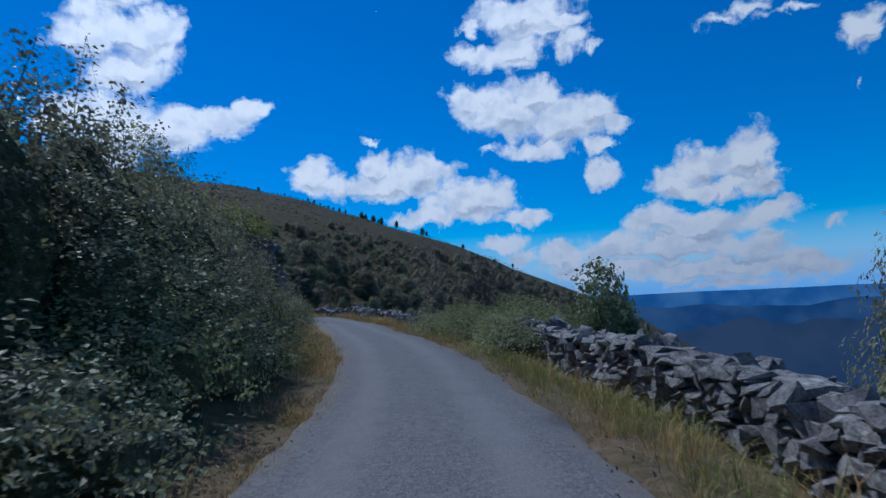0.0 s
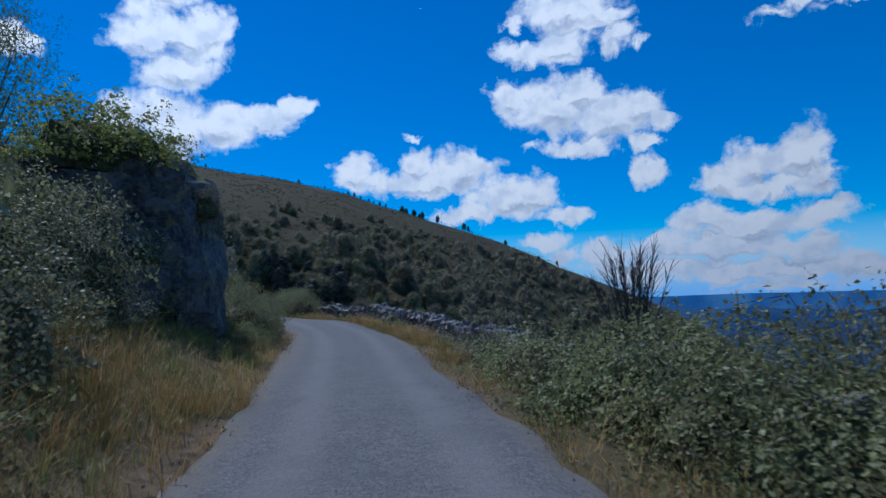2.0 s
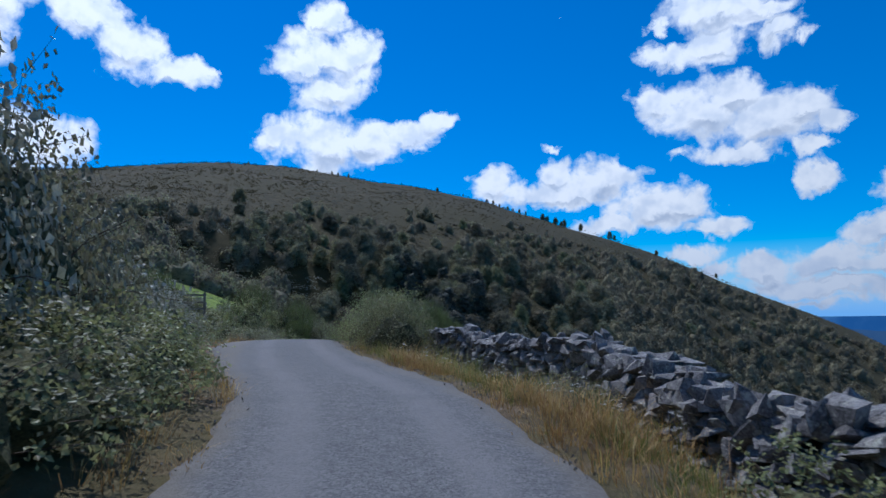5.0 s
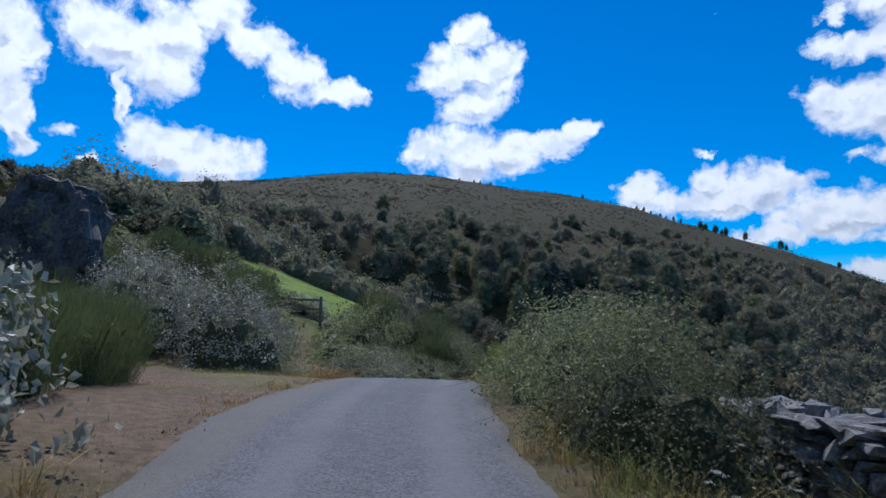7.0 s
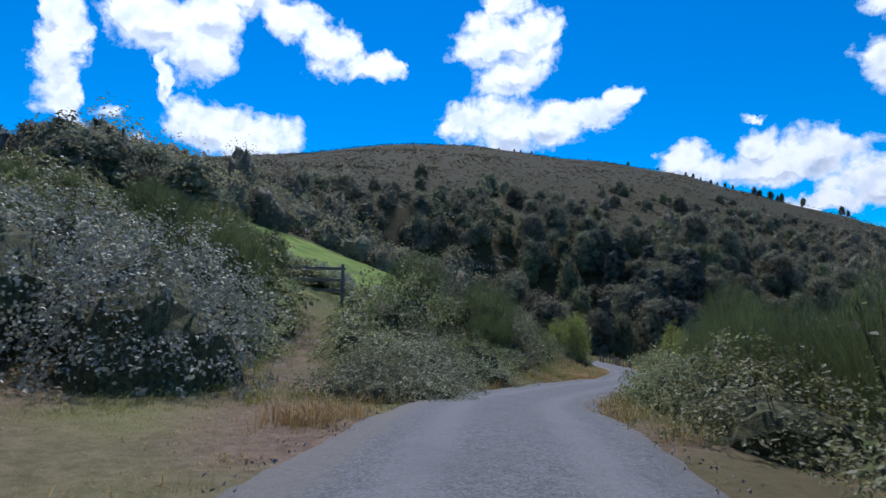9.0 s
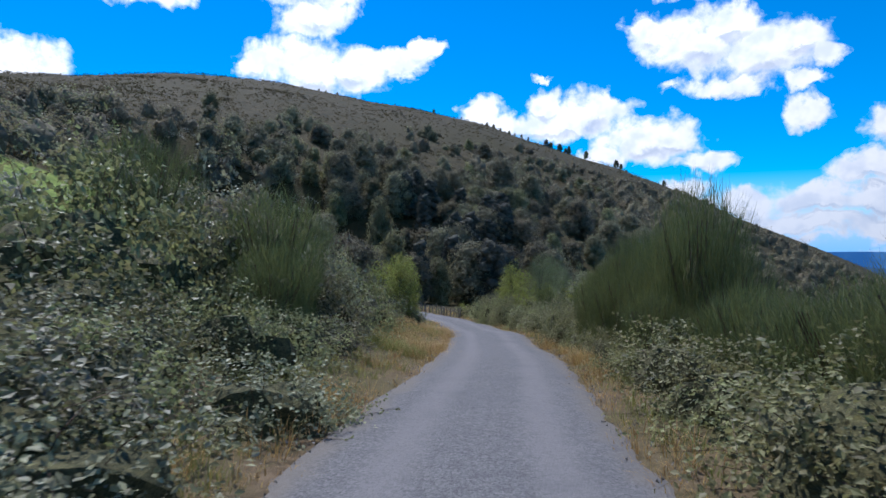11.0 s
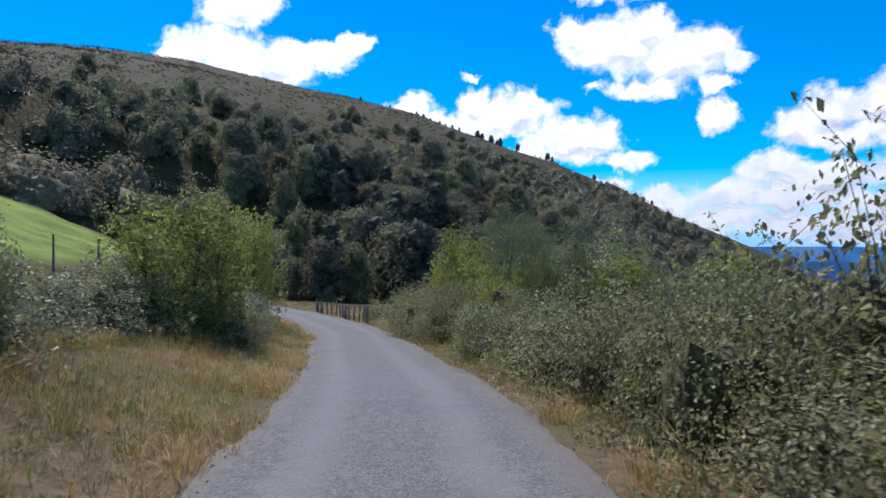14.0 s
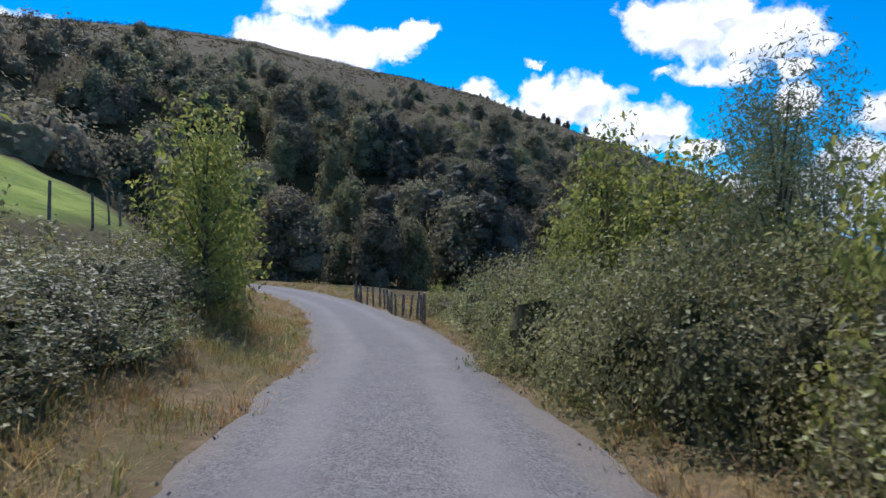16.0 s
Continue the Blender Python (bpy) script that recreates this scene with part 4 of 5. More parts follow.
for x, y, size, tall in ((-22.4, 58.4, 0.7, 0.6), (-22.9, 60.4, 0.8, 0.65), (-24.2, 62.4, 0.9, 0.7), (-25.4, 64.2, 0.9, 0.8), (-33.2, 71.6, 0.7, 0.5), (-22.2, 59.6, 0.8, 0.5), (-23.4, 61.0, 0.9, 0.6), (-24.8, 62.8, 0.9, 0.65)):
    plant(rnd.choice(DUSTY), x, y, size, rnd.random() * 6, tall, "dusty bramble clump beside the farm track", "bush", "brambles of the track")
for a, d, size, tall in ((48.5, 35.0, 1.2, 1.35), (50.5, 37.0, 1.3, 1.6), (52.5, 35.0, 1.4, 1.7), (49.8, 41.5, 1.4, 1.7), (54.5, 39.0, 1.4, 1.8), (46.4, 37.6, 1.1, 1.2)):
    plant(rnd.choice(BROOM), -10.5 - d * math.sin(radians(a)), 43.5 + d * math.cos(radians(a)), size, rnd.random() * 6, tall, "dark green broom on the rise before the meadow", "bush", "broom of the track")
for a, d, size, tall in ((38.0, 46.0, 1.3, 1.3), (36.2, 44.0, 1.4, 1.5), (34.4, 47.0, 1.4, 1.6), (32.8, 44.0, 1.3, 1.4), (37.0, 50.0, 1.5, 1.9), (35.0, 52.0, 1.5, 2.0)):
    plant(rnd.choice(PALE + BACK), -10.5 - d * math.sin(radians(a)), 43.5 + d * math.cos(radians(a)), size, rnd.random() * 6, tall, "bramble thicket on the rise beside the gate", "bush", "brambles of the track")

# ------------------------------------------------------------------ right of the lane
hedge(HERO, 14.4, 21, 2.95, 1.6, 0.95, 0.95, "green bramble grown over the stone wall", "brambles of the wall", 0.2)
hedge(HERO, 15.4, 21, 4.3, 1.8, 1.0, 1.1, "green bramble grown over the stone wall", "brambles of the wall", 0.2)
hedge(DUSTY, 26, 28.6, 2.65, 1.1, 0.65, 0.6, "low bramble grown over the stone wall", "brambles of the wall", 0.15)
hedge(BRAMBLE + DUSTY, 21.5, 25.5, 2.8, 1.3, 0.85, 0.75, "low bramble grown over the stone wall", "brambles of the wall", 0.2)
for x, y, size, top in ((4.9, 19.4, 1.3, 1.55), (5.6, 20.6, 1.1, 1.3), (4.6, 18.4, 0.9, 1.1)):
    plant(WALL_SHRUB[0], x, y, size, rnd.random() * 6, (top - gz(x, y)) / 1.9, "large-leaved green shrub behind the wall", "bush", "shrubs behind the wall")
for s, lat, size in ((30.2, 2.35, 0.42), (31.6, 2.3, 0.48), (33.3, 2.35, 0.45), (38, 2.5, 0.5), (42.5, 2.6, 0.5)):
    beside(DUSTY + BRAMBLE, s, lat, size, size * 0.95, "low dusty bramble before the wall", "bush", "brambles of the wall")
for s, lat, size, tall in ((51.3, 2.7, 0.8, 1.2), (53.0, 2.75, 0.95, 1.35), (55.0, 2.85, 1.05, 1.4), (57.0, 2.95, 1.0, 1.15)):
    beside(BEND, s, lat, size, tall * 0.72, "great rounded bramble at the end of the wall", "bush", "bramble at the bend")
hedge(BRAMBLE, 60, 77, 2.9, 1.6, 0.9, 0.75, "green bramble thicket at the edge of the lane", "brambles of the edge", 0.2)
hedge(BROOM, 59, 77, 4.3, 1.1, 1.3, 1.3, "tall green broom with upright strands", "broom of the edge")
hedge(BROOM, 78, 85, 3.3, 0.95, 1.05, 1.3, "tall green broom with upright strands", "broom of the edge", 0.25)
hedge(BRAMBLE, 78, 85.5, 2.45, 1.7, 0.5, 0.5, "low bramble at the foot of the broom", "brambles of the edge", 0.15)
for s, lat, tall in ((86.6, 3.5, 1.7), (87.4, 4.0, 2.0), (88.2, 4.5, 2.1), (86.0, 5.0, 2.2), (87.2, 5.4, 2.25), (85.2, 4.6, 2.1), (84.6, 5.6, 2.3)):
    beside(BROOM, s, lat, 1.15, tall, "tall green broom with upright strands", "bush", "broom of the edge")
hedge(BROOM, 78, 86.5, 4.4, 0.9, 1.3, 2.2, "tall green broom with upright strands", "broom of the edge", 0.3)
hedge(HERO, 98, 107.5, 2.75, 1.5, 0.9, 1.0, "green bramble thicket at the edge of the lane", "brambles of the edge", 0.15)
hedge(BRAMBLE, 109, 116, 2.95, 1.6, 0.85, 0.8, "green bramble thicket at the edge of the lane", "brambles of the edge", 0.15)
hedge(HERO, 86, 97, 2.7, 1.6, 0.9, 0.95, "green bramble thicket at the edge of the lane", "brambles of the edge", 0.15)
hedge(BRAMBLE + DUSTY, 87.5, 101, 4.4, 1.5, 1.1, 1.5, "tall bramble thicket below the lane", "brambles of the edge")
hedge(BRAMBLE + DUSTY, 102, 110, 4.4, 1.6, 1.1, 1.7, "tall bramble thicket below the lane", "brambles of the edge")
hedge(BRAMBLE + DUSTY, 110.5, 116, 4.3, 1.5, 1.1, 1.45, "tall bramble thicket below the lane", "brambles of the edge")
hedge(SHRUB, 87, 110, 5.8, 2.8, 0.85, 1.6, "bright green shrub in the roadside thicket", "shrubs of the thicket")
for s, lat, size in ((96.5, 5.2, 1.0), (100.5, 4.6, 0.95), (108.0, 4.9, 0.9), (94, 6.0, 0.9), (104, 5.2, 0.95)):
    beside(SAPLING, s, lat, size, size * 1.0, "light green sapling in the roadside thicket", "tree", "saplings of the thicket")
for x, y, size, tall in ((-25.2, 99.9, 1.15, 1.5), (-24.2, 101.4, 1.1, 1.4)):
    plant(WILLOW[0], x, y, size, rnd.random() * 6, tall, "slender grey green willow above the brambles", "tree", "willows")
for s, lat, tall in ((97.4, 5.1, 0.8), (98.4, 5.6, 0.9), (96.6, 5.9, 0.85)):
    beside(WILLOW, s, lat, 0.9, tall, "slender grey green willow above the brambles", "tree", "willows")
for x, y, tall in ((-27.4, 102.2, 1.4), (-26.4, 100.9, 1.25), (-27.9, 104.5, 1.2)):
    plant(rnd.choice(SAPLING), x, y, 1.05, rnd.random() * 6, tall, "light green sapling in the roadside thicket", "tree", "saplings of the thicket")
for x, y, tall in ((-24.6, 98.0, 1.25), (-23.6, 97.0, 1.35)):
    plant(SHRUB[0], x, y, 0.8, rnd.random() * 6, tall, "bright green shrub in the roadside thicket", "bush", "shrubs of the thicket")
plant(GREAT_OAK, 21.3, 25.6, 0.9, 1.0, (3.9 - gz(21.3, 25.6)) / 13.5, "dark broadleaf tree below the wall", "tree", sink=0.3)
beside(SHRUB, 121.5, 4.2, 0.55, 0.6, "small round green shrub behind the stakes", "bush")

# ------------------------------------------------------------------ woods of the hill
def polar(az, d):
    a = radians(az)
    return HUB[0] - math.sin(a) * d, HUB[1] + math.cos(a) * d


def slope(az, u):
    """A place on the hill: azimuth, and how far from its foot (0) to its crest (1)."""
    fd, cd = float(np.interp(az, FOOT_AZ, FOOT_D)), float(np.interp(az, AZ, CREST_D))
    return polar(az, fd + (cd - fd) * u)


def free(x, y):
    s, lat, z, far = along([x], [y])
    return far[0] > 9 and in_meadow(np.array([x]), np.array([y]))[0] < 0.03


for i in range(26):  # dark pines standing in the shade of the hollow
    a, d = radians(rnd.uniform(9.0, 19.5)), rnd.uniform(82, 130)
    plant(rnd.choice(PINE), -22.6 - d * math.sin(a), 69.7 + d * math.cos(a), rnd.uniform(0.8, 1.15), rnd.random() * 6.28, rnd.uniform(0.75, 1.1), "tall dark pine standing in the hollow", "tree", "pines of the hollow", sink=0.5)
for x, y, top, size, kind in ((-62.0, 166.0, 11.3, 1.25, BIRCH[0]), (-55.4, 155.0, 4.6, 1.35, BIRCH[1]), (-73.4, 177.5, 15.3, 1.2, OAK[1]), (-50.0, 150.0, 1.0, 1.1, OAK[2]), (-46.5, 152.0, 0.2, 0.9, BIRCH[1])):
    base = gz(x, y)
    plant(kind, x, y, size, rnd.random() * 6.28, max(0.8, (top - base) / (6.0 if kind in BIRCH else 7.0)), "broad rounded tree at the edge of the hollow", "tree", "trees of the hollow", sink=0.5)
made = 0
while made < 75:  # the dark wood in the hollow at the hill's foot
    x, y = slope(rnd.uniform(0, 31), rnd.uniform(-0.02, 0.2))
    if not free(x, y):
        continue
    size = rnd.uniform(0.9, 1.5)
    plant(rnd.choice(OAK + OAK + BIRCH), x, y, size, rnd.random() * 6.28, size * rnd.uniform(0.9, 1.15), "tall dark broadleaf tree in the hollow", "tree", "trees of the hollow", sink=0.5)
    made += 1
while made < 270:
    az = rnd.uniform(-17, 36)
    x, y = slope(az, rnd.uniform(0.06, 0.75 if az < -4 else 0.44 if az < 20 else 0.3))
    if not free(x, y):
        continue
    size = rnd.uniform(0.6, 1.25)
    plant(rnd.choice(FAR_OAK + FAR_OAK + FAR_BIRCH), x, y, size, rnd.random() * 6.28, size * rnd.uniform(0.85, 1.15), "round green tree of the hillside wood", "tree", "trees of the hillside", sink=0.5)
    made += 1
while made < 305:
    x, y = slope(rnd.uniform(31, 70), rnd.uniform(0.02, 0.19))
    if free(x, y):
        size = rnd.uniform(0.5, 1.0)
        plant(rnd.choice(FAR_OAK + FAR_OAK + FAR_BIRCH), x, y, size, rnd.random() * 6.28, size * 0.9, "small round tree among the heath", "tree", "trees of the heath", sink=0.4)
        made += 1
# the rest of the wood, crown beside crown, too many to count
rng = np.random.RandomState(77)
pts, outs, flank, spots, crowns = [], [], [], 0, []
while spots < 2100:
    az = rng.uniform(-58, 62) if spots < 1000 else rng.uniform(-32, 14)
    top = 0.85 if az < -4 else 0.62 if az < 10 else 0.46 if az < 20 else 0.32 if az < 31 else 0.2
    u = top * rng.rand() ** 1.6
    x, y = slope(az, u)
    if not free(x, y) or (0 < az < 31 and u < 0.17) or (az > 22 and u > 0.2 and rng.rand() < 0.5):
        continue
    r = (rng.uniform(1.0, 2.4) + 2.2 * rng.rand() ** 3) * (1.15 - 0.5 * u) if az > 1 else rng.uniform(2.0, 5.2)
    d = dome(int(170 if u > 0.25 or az < 1 else 300), rng, -0.15)
    q = lumps(d, spots % 17, 0.5) * (0.75 + 0.3 * rng.rand(len(d)))
    scale = np.array([r, r, r * rng.uniform(1.0, 1.9)])
    pts.append(np.array([x, y, 0]) + d * q[:, None] * scale)
    crowns.append((np.array([x, y, 0]), scale * 0.66, spots % 17))
    outs.append(d)
    flank.append(az <= 1)
    spots += 1
zs = ground_z([c[0][0] for c in crowns], [c[0][1] for c in crowns])
for q, z in zip(pts, zs):
    q[:, 2] += z
for mat, word, size, take in ((MAT["tree_light"], "lighter", 0.45, lambda i: not flank[i] and i % 3 == 0), (MAT["tree"], "darker", 0.45, lambda i: not flank[i] and i % 3),
                              (MAT["tree"], "distant dark", 0.8, lambda i: flank[i])):
    some = [i for i in range(len(pts)) if take(i)]
    v, f = leaves(np.vstack([pts[i] for i in some]), np.vstack([outs[i] for i in some]), size, rng, 0.85, 0.1, True, 0.3)
    tagged(new("hillside_wood", mesh_of("hillside_wood", v, f, mat)), word + " green crowns of the wood on the hillside", "wood", kind="stuff")
inner = []
for (at, scale, k), z in zip(crowns, zs):
    inner.append((at + (0, 0, z) + CORES[k][0] * scale, CORES[k][1]))
sizes = np.cumsum([0] + [len(q[0]) for q in inner])
tagged(new("hillside_wood", mesh_of("hillside_wood", np.vstack([q[0] for q in inner]), np.vstack([q[1] + o for q, o in zip(inner, sizes)]), MAT["tree"], True)),
       "dense shaded inner foliage of the wood on the hillside", "wood", kind="stuff")

for az, size in ((6.9, 1.1), (6.5, 0.9), (5.7, 1.2), (5.2, 0.8), (4.9, 1.1), (3.4, 1.2), (0.8, 1.1), (0.4, 0.8), (-3.2, 0.9), (12.2, 0.5), (11.6, 0.6), (11.0, 0.5), (10.2, 0.6), (9.7, 0.5), (9.1, 0.7), (8.5, 0.6),
                 (34.9, 0.75), (28.6, 0.45), (27.2, 0.5), (26.6, 0.5), (25.6, 0.45), (17.0, 0.6), (20.5, 0.35), (14.5, 0.4), (41.0, 0.3), (-8.0, 0.8)):
    x, y = slope(az, 0.985)
    plant(rnd.choice(FAR_OAK), x, y, size * rnd.uniform(0.6, 0.85), rnd.random() * 6.28, size * rnd.uniform(0.85, 1.1), "small lone tree on the skyline", "tree", "trees of the skyline", sink=0.3)

# pale bramble sheets on the lower hill
pts, outs, spots = [], [], 0
while spots < 115:
    az = rng.choice([rng.uniform(39, 47), rng.uniform(27, 34), rng.uniform(46, 60), rng.uniform(28, 40)])
    x, y = slope(az, rng.uniform(0.02, 0.17))
    if free(x, y):
        spots += 1
        d = dome(150, rng, 0.0)
        q = lumps(d, spots % 13, 0.5)
        pts.append(np.array([x, y, gz(x, y)]) + d * q[:, None] * np.array([2.4, 2.4, 1.5]) * rng.uniform(0.6, 1.2))
        outs.append(d)
v, f = leaves(np.vstack(pts), np.vstack(outs), 0.26, rng, 0.8, 0.1, True)
tagged(new("hillside_bramble", mesh_of("hillside_bramble", v, f, MAT["pale"])), "pale shining bramble sheets low on the hill", "scrub", kind="stuff")

# heath scrub over the whole hill, too much to count
rng = np.random.RandomState(12)
pts, outs = [], []
spots = 0
while spots < 12000:
    az, u = rng.uniform(-22, 75), rng.rand() ** 1.0 * 1.02
    x, y = slope(az, u)
    if not free(x, y):
        continue
    if noise.noise(Vector((x * 0.035, y * 0.035, 4.0))) + 0.5 * noise.noise(Vector((x * 0.11, y * 0.11, 1.0))) < rng.uniform(-0.9 if az > 22 else -0.6 if u < 0.55 else -0.4, 0.25):
        continue
    spots += 1
    r = rng.uniform(0.3, 0.9) + (rng.uniform(0.3, 1.3) if rng.rand() > u * 1.2 else 0.0)
    d = dome(17, rng, -0.05)
    pts.append(np.array([x, y, 0]) + d * np.array([r, r, r * 0.8]) * (0.7 + 0.3 * rng.rand(len(d), 1)))
    outs.append(d)
zs = ground_z([q[0, 0] for q in pts], [q[0, 1] for q in pts])
for q, z in zip(pts, zs):
    q[:, 2] += z
v, f = leaves(np.vstack(pts), np.vstack(outs), 0.36, rng, 0.85, 0.0, True)
tagged(new("heath_scrub", mesh_of("heath_scrub", v, f, MAT["heath"])), "low brown and green heath scrub covering the hill", "scrub", kind="stuff")

# ------------------------------------------------------------------ dry stone wall
def stone_mesh(seed, blunt, points=15):
    """A broken stone about one metre across; blunt: from a splintered lump (1) to a squared slab (0.3)."""
    rng = np.random.RandomState(seed)
    bm = bmesh.new()
    for i in range(points):
        q = rng.uniform(-1, 1, 3)
        q = np.sign(q) * np.abs(q) ** blunt
        q /= max(1.0, np.abs(q).sum() / 2.1)
        bm.verts.new(q * 0.56 * (0.8 + 0.3 * rng.rand()))
    bmesh.ops.convex_hull(bm, input=bm.verts[:])
    bmesh.ops.delete(bm, geom=[v for v in bm.verts if not v.link_faces], context="VERTS")
    me = bpy.data.meshes.new("stone")
    bm.to_mesh(me)
    bm.free()
    me.materials.append(MAT["stone"])
    return me


CHUNKS = [stone_mesh(i + 3, 0.55 + 0.04 * (i % 6)) for i in range(14)]
SLABS = [stone_mesh(i + 43, 0.38, 20) for i in range(8)]
wall = tagged(new("stone_wall"), "old dry stone wall of rough grey schist, tumbled in places", "wall")
rest, count = [], 0
rng = np.random.RandomState(4)


def wall_lat(s):
    """How far right of the road's middle the wall stands."""
    return float(np.interp(s, (0, 10, 14, 24, 30, 36, 41, 45, 48, 52), (3.4, 3.4, 3.5, 3.7, 3.7, 3.3, 3.6, 4.4, 4.4, 4.1))) + 0.06 * math.sin(s * 0.9)


def lay(s, lat, h, size, lean, mesh):
    """Beds one stone in the wall: size is its length, depth and thickness."""
    global count
    x, y, z = on_road(s, lat)
    turn = math.atan2(float(np.interp(s, DIST, TAN[:, 1])), float(np.interp(s, DIST, TAN[:, 0])))
    m = Matrix.LocRotScale((float(x), float(y), float(z) + h), Euler((lean[0], lean[1], turn + rng.normal(0, 0.22))), size)
    if count < 300 and lat < wall_lat(s) and (5.0 < s < 9.5 or 30 < s < 36):
        ob = new("stone", mesh)
        ob.matrix_world = m
        ob.parent = wall
        count += 1
    else:
        rest.append(([m @ v.co for v in mesh.vertices], [tuple(q.vertices) for q in mesh.polygons]))


s = 0.5
while s < 52.0:
    top = float(np.interp(s, (0, 8, 11, 16, 20, 27, 31, 38, 42, 45, 49, 52), (0.30, 0.38, 0.46, 0.42, 0.3, 0.16, 0.20, 0.3, 0.34, 0.42, 0.40, 0.3))) + 0.06 * math.sin(s * 0.9) + 0.05 * math.sin(s * 2.3)
    ragged = float(np.interp(s, (0, 12, 26, 30, 40, 44, 52), (0.25, 0.3, 0.8, 0.8, 0.7, 0.35, 0.4)))
    for row in (-0.27, 0.0, 0.27):
        h = -0.62
        while h < top:
            th = rng.uniform(0.07, 0.21) * (1.15 if rng.rand() < 0.2 else 0.9)
            ln, dp = rng.uniform(0.16, 0.38), rng.uniform(0.26, 0.42)
            batter = row * (1.0 - 0.25 * (h + 0.6))
            if row != 0.0 or h > top - 0.3:
                lay(s + rng.uniform(-0.11, 0.11), wall_lat(s) + batter + rng.normal(0, 0.035), h + th / 2, (ln * 1.15, dp, th * 1.25), rng.normal(0, 0.16, 2), CHUNKS[rng.randint(14)])
            h += th * 0.9
        kind = rng.rand()
        if kind < 0.20 * (1.3 - ragged):  # broad cap slabs
            lay(s, wall_lat(s) + row * 0.5, top + 0.04, (rng.uniform(0.45, 0.85), rng.uniform(0.4, 0.6), rng.uniform(0.07, 0.14)), rng.normal(0, 0.07, 2), SLABS[rng.randint(8)])
        elif kind < 0.2 + 0.4 * ragged:  # shards set on edge
            lay(s, wall_lat(s) + row, top + 0.08, (rng.uniform(0.10, 0.24), rng.uniform(0.12, 0.3), rng.uniform(0.2, 0.42)), rng.normal(0, 0.4, 2), CHUNKS[rng.randint(14)])
    s += 0.21
v, f = gather(rest)
fill = tagged(new("stone_fill", mesh_of("stone_fill", v, f, MAT["stone"])), kind="stuff")
fill.parent = wall


# ------------------------------------------------------------------ rock outcrop
def outcrop(name, centre, half, turn, seed, cuts=4):
    bm = bmesh.new()
    bmesh.ops.create_icosphere(bm, subdivisions=cuts, radius=1.0)
    for v in bm.verts:
        d = Vector([math.copysign(abs(c) ** 0.45, c) for c in v.co])
        d.normalize()
        k = 1.0 / max(abs(d.x) ** 4 + abs(d.y) ** 4 + abs(d.z) ** 4, 1e-6) ** 0.25
        q = Vector((d.x * k * half[0], d.y * k * half[1], d.z * k * half[2]))
        bed = q.z * 0.9 + q.x * 0.45 + q.y * 0.2
        ledge = (bed * 1.7 - math.floor(bed * 1.7)) - 0.5
        rough = noise.fractal(q * 0.55 + Vector((seed, 0, 0)), 1.0, 2.0, 5) * 0.36 + ledge * 0.24 - 0.1
        cell = noise.voronoi(Vector((q.x * 0.8, q.y * 0.8, q.z * 1.5)) + Vector((seed, seed, 0)))[0]
        crack = noise.noise(q * 1.9 + Vector((0, seed, 0))) * 0.16 + cell[0] * 0.45 - 0.22 * max(0.0, 1 - (cell[1] - cell[0]) / 0.12)
        v.co = q + d * (rough + crack)
    me = bpy.data.meshes.new(name)
    bm.to_mesh(me)
    bm.free()
    me.materials.append(MAT["rock"])
    ob = new(name, me)
    ob.matrix_world = Matrix.Translation(centre) @ Matrix.Rotation(turn, 4, "Z")
    return ob


crag = tagged(new("rock_outcrop"), "dark bedded rock outcrop standing beside the lane", "rock")
for s, lat, up, half, turn, seed in ((30.3, -5.3, 1.9, (2.0, 2.0, 2.65), 0.2, 3.0), (33.3, -4.75, 0.9, (0.75, 1.3, 1.7), 0.45, 6.0), (28.2, -5.6, 0.9, (1.7, 1.2, 1.9), -0.2, 11.0), (34.3, -3.9, 0.1, (0.6, 0.8, 0.9), 0.3, 14.0)):
    x, y, z = on_road(s, lat)
    outcrop("rock_mass", (x, y, z + up), half, turn, seed, 5 if half[2] > 2 else 4).parent = crag
tagged(outcrop("boulder", (-32.2, 54.9, gz(-32.2, 54.9) + 1.9), (1.4, 1.2, 2.0), 0.5, 9.0), "dark rock knob on the slope above brambles", "rock")
for s, lat, size in ((29.3, -5.0, 0.95), (30.6, -4.6, 0.75), (29.0, -6.0, 1.1), (31.6, -5.4, 0.85), (30.4, -6.0, 1.05)):
    x, y, z = on_road(s, lat)
    plant(rnd.choice(SHRUB), float(x), float(y), size, rnd.random() * 6, size * 0.9, "bright green shrub growing on the rock", "bush", "shrubs of the rock", z=float(z) + 4.35)
for s, lat, size, up in ((28.3, -5.8, 0.7, 2.3), (28.2, -4.7, 0.5, 2.6), (29.2, -3.9, 0.5, 3.0), (27.4, -6.8, 0.9, 1.6), (30.8, -3.7, 0.45, 3.1)):
    x, y, z = on_road(s, lat)
    plant(rnd.choice(DUSTY), float(x), float(y), size, rnd.random() * 6, size * 0.7, "dusty bramble draped over the rock", "bush", "brambles of the rock", z=float(z) + up)


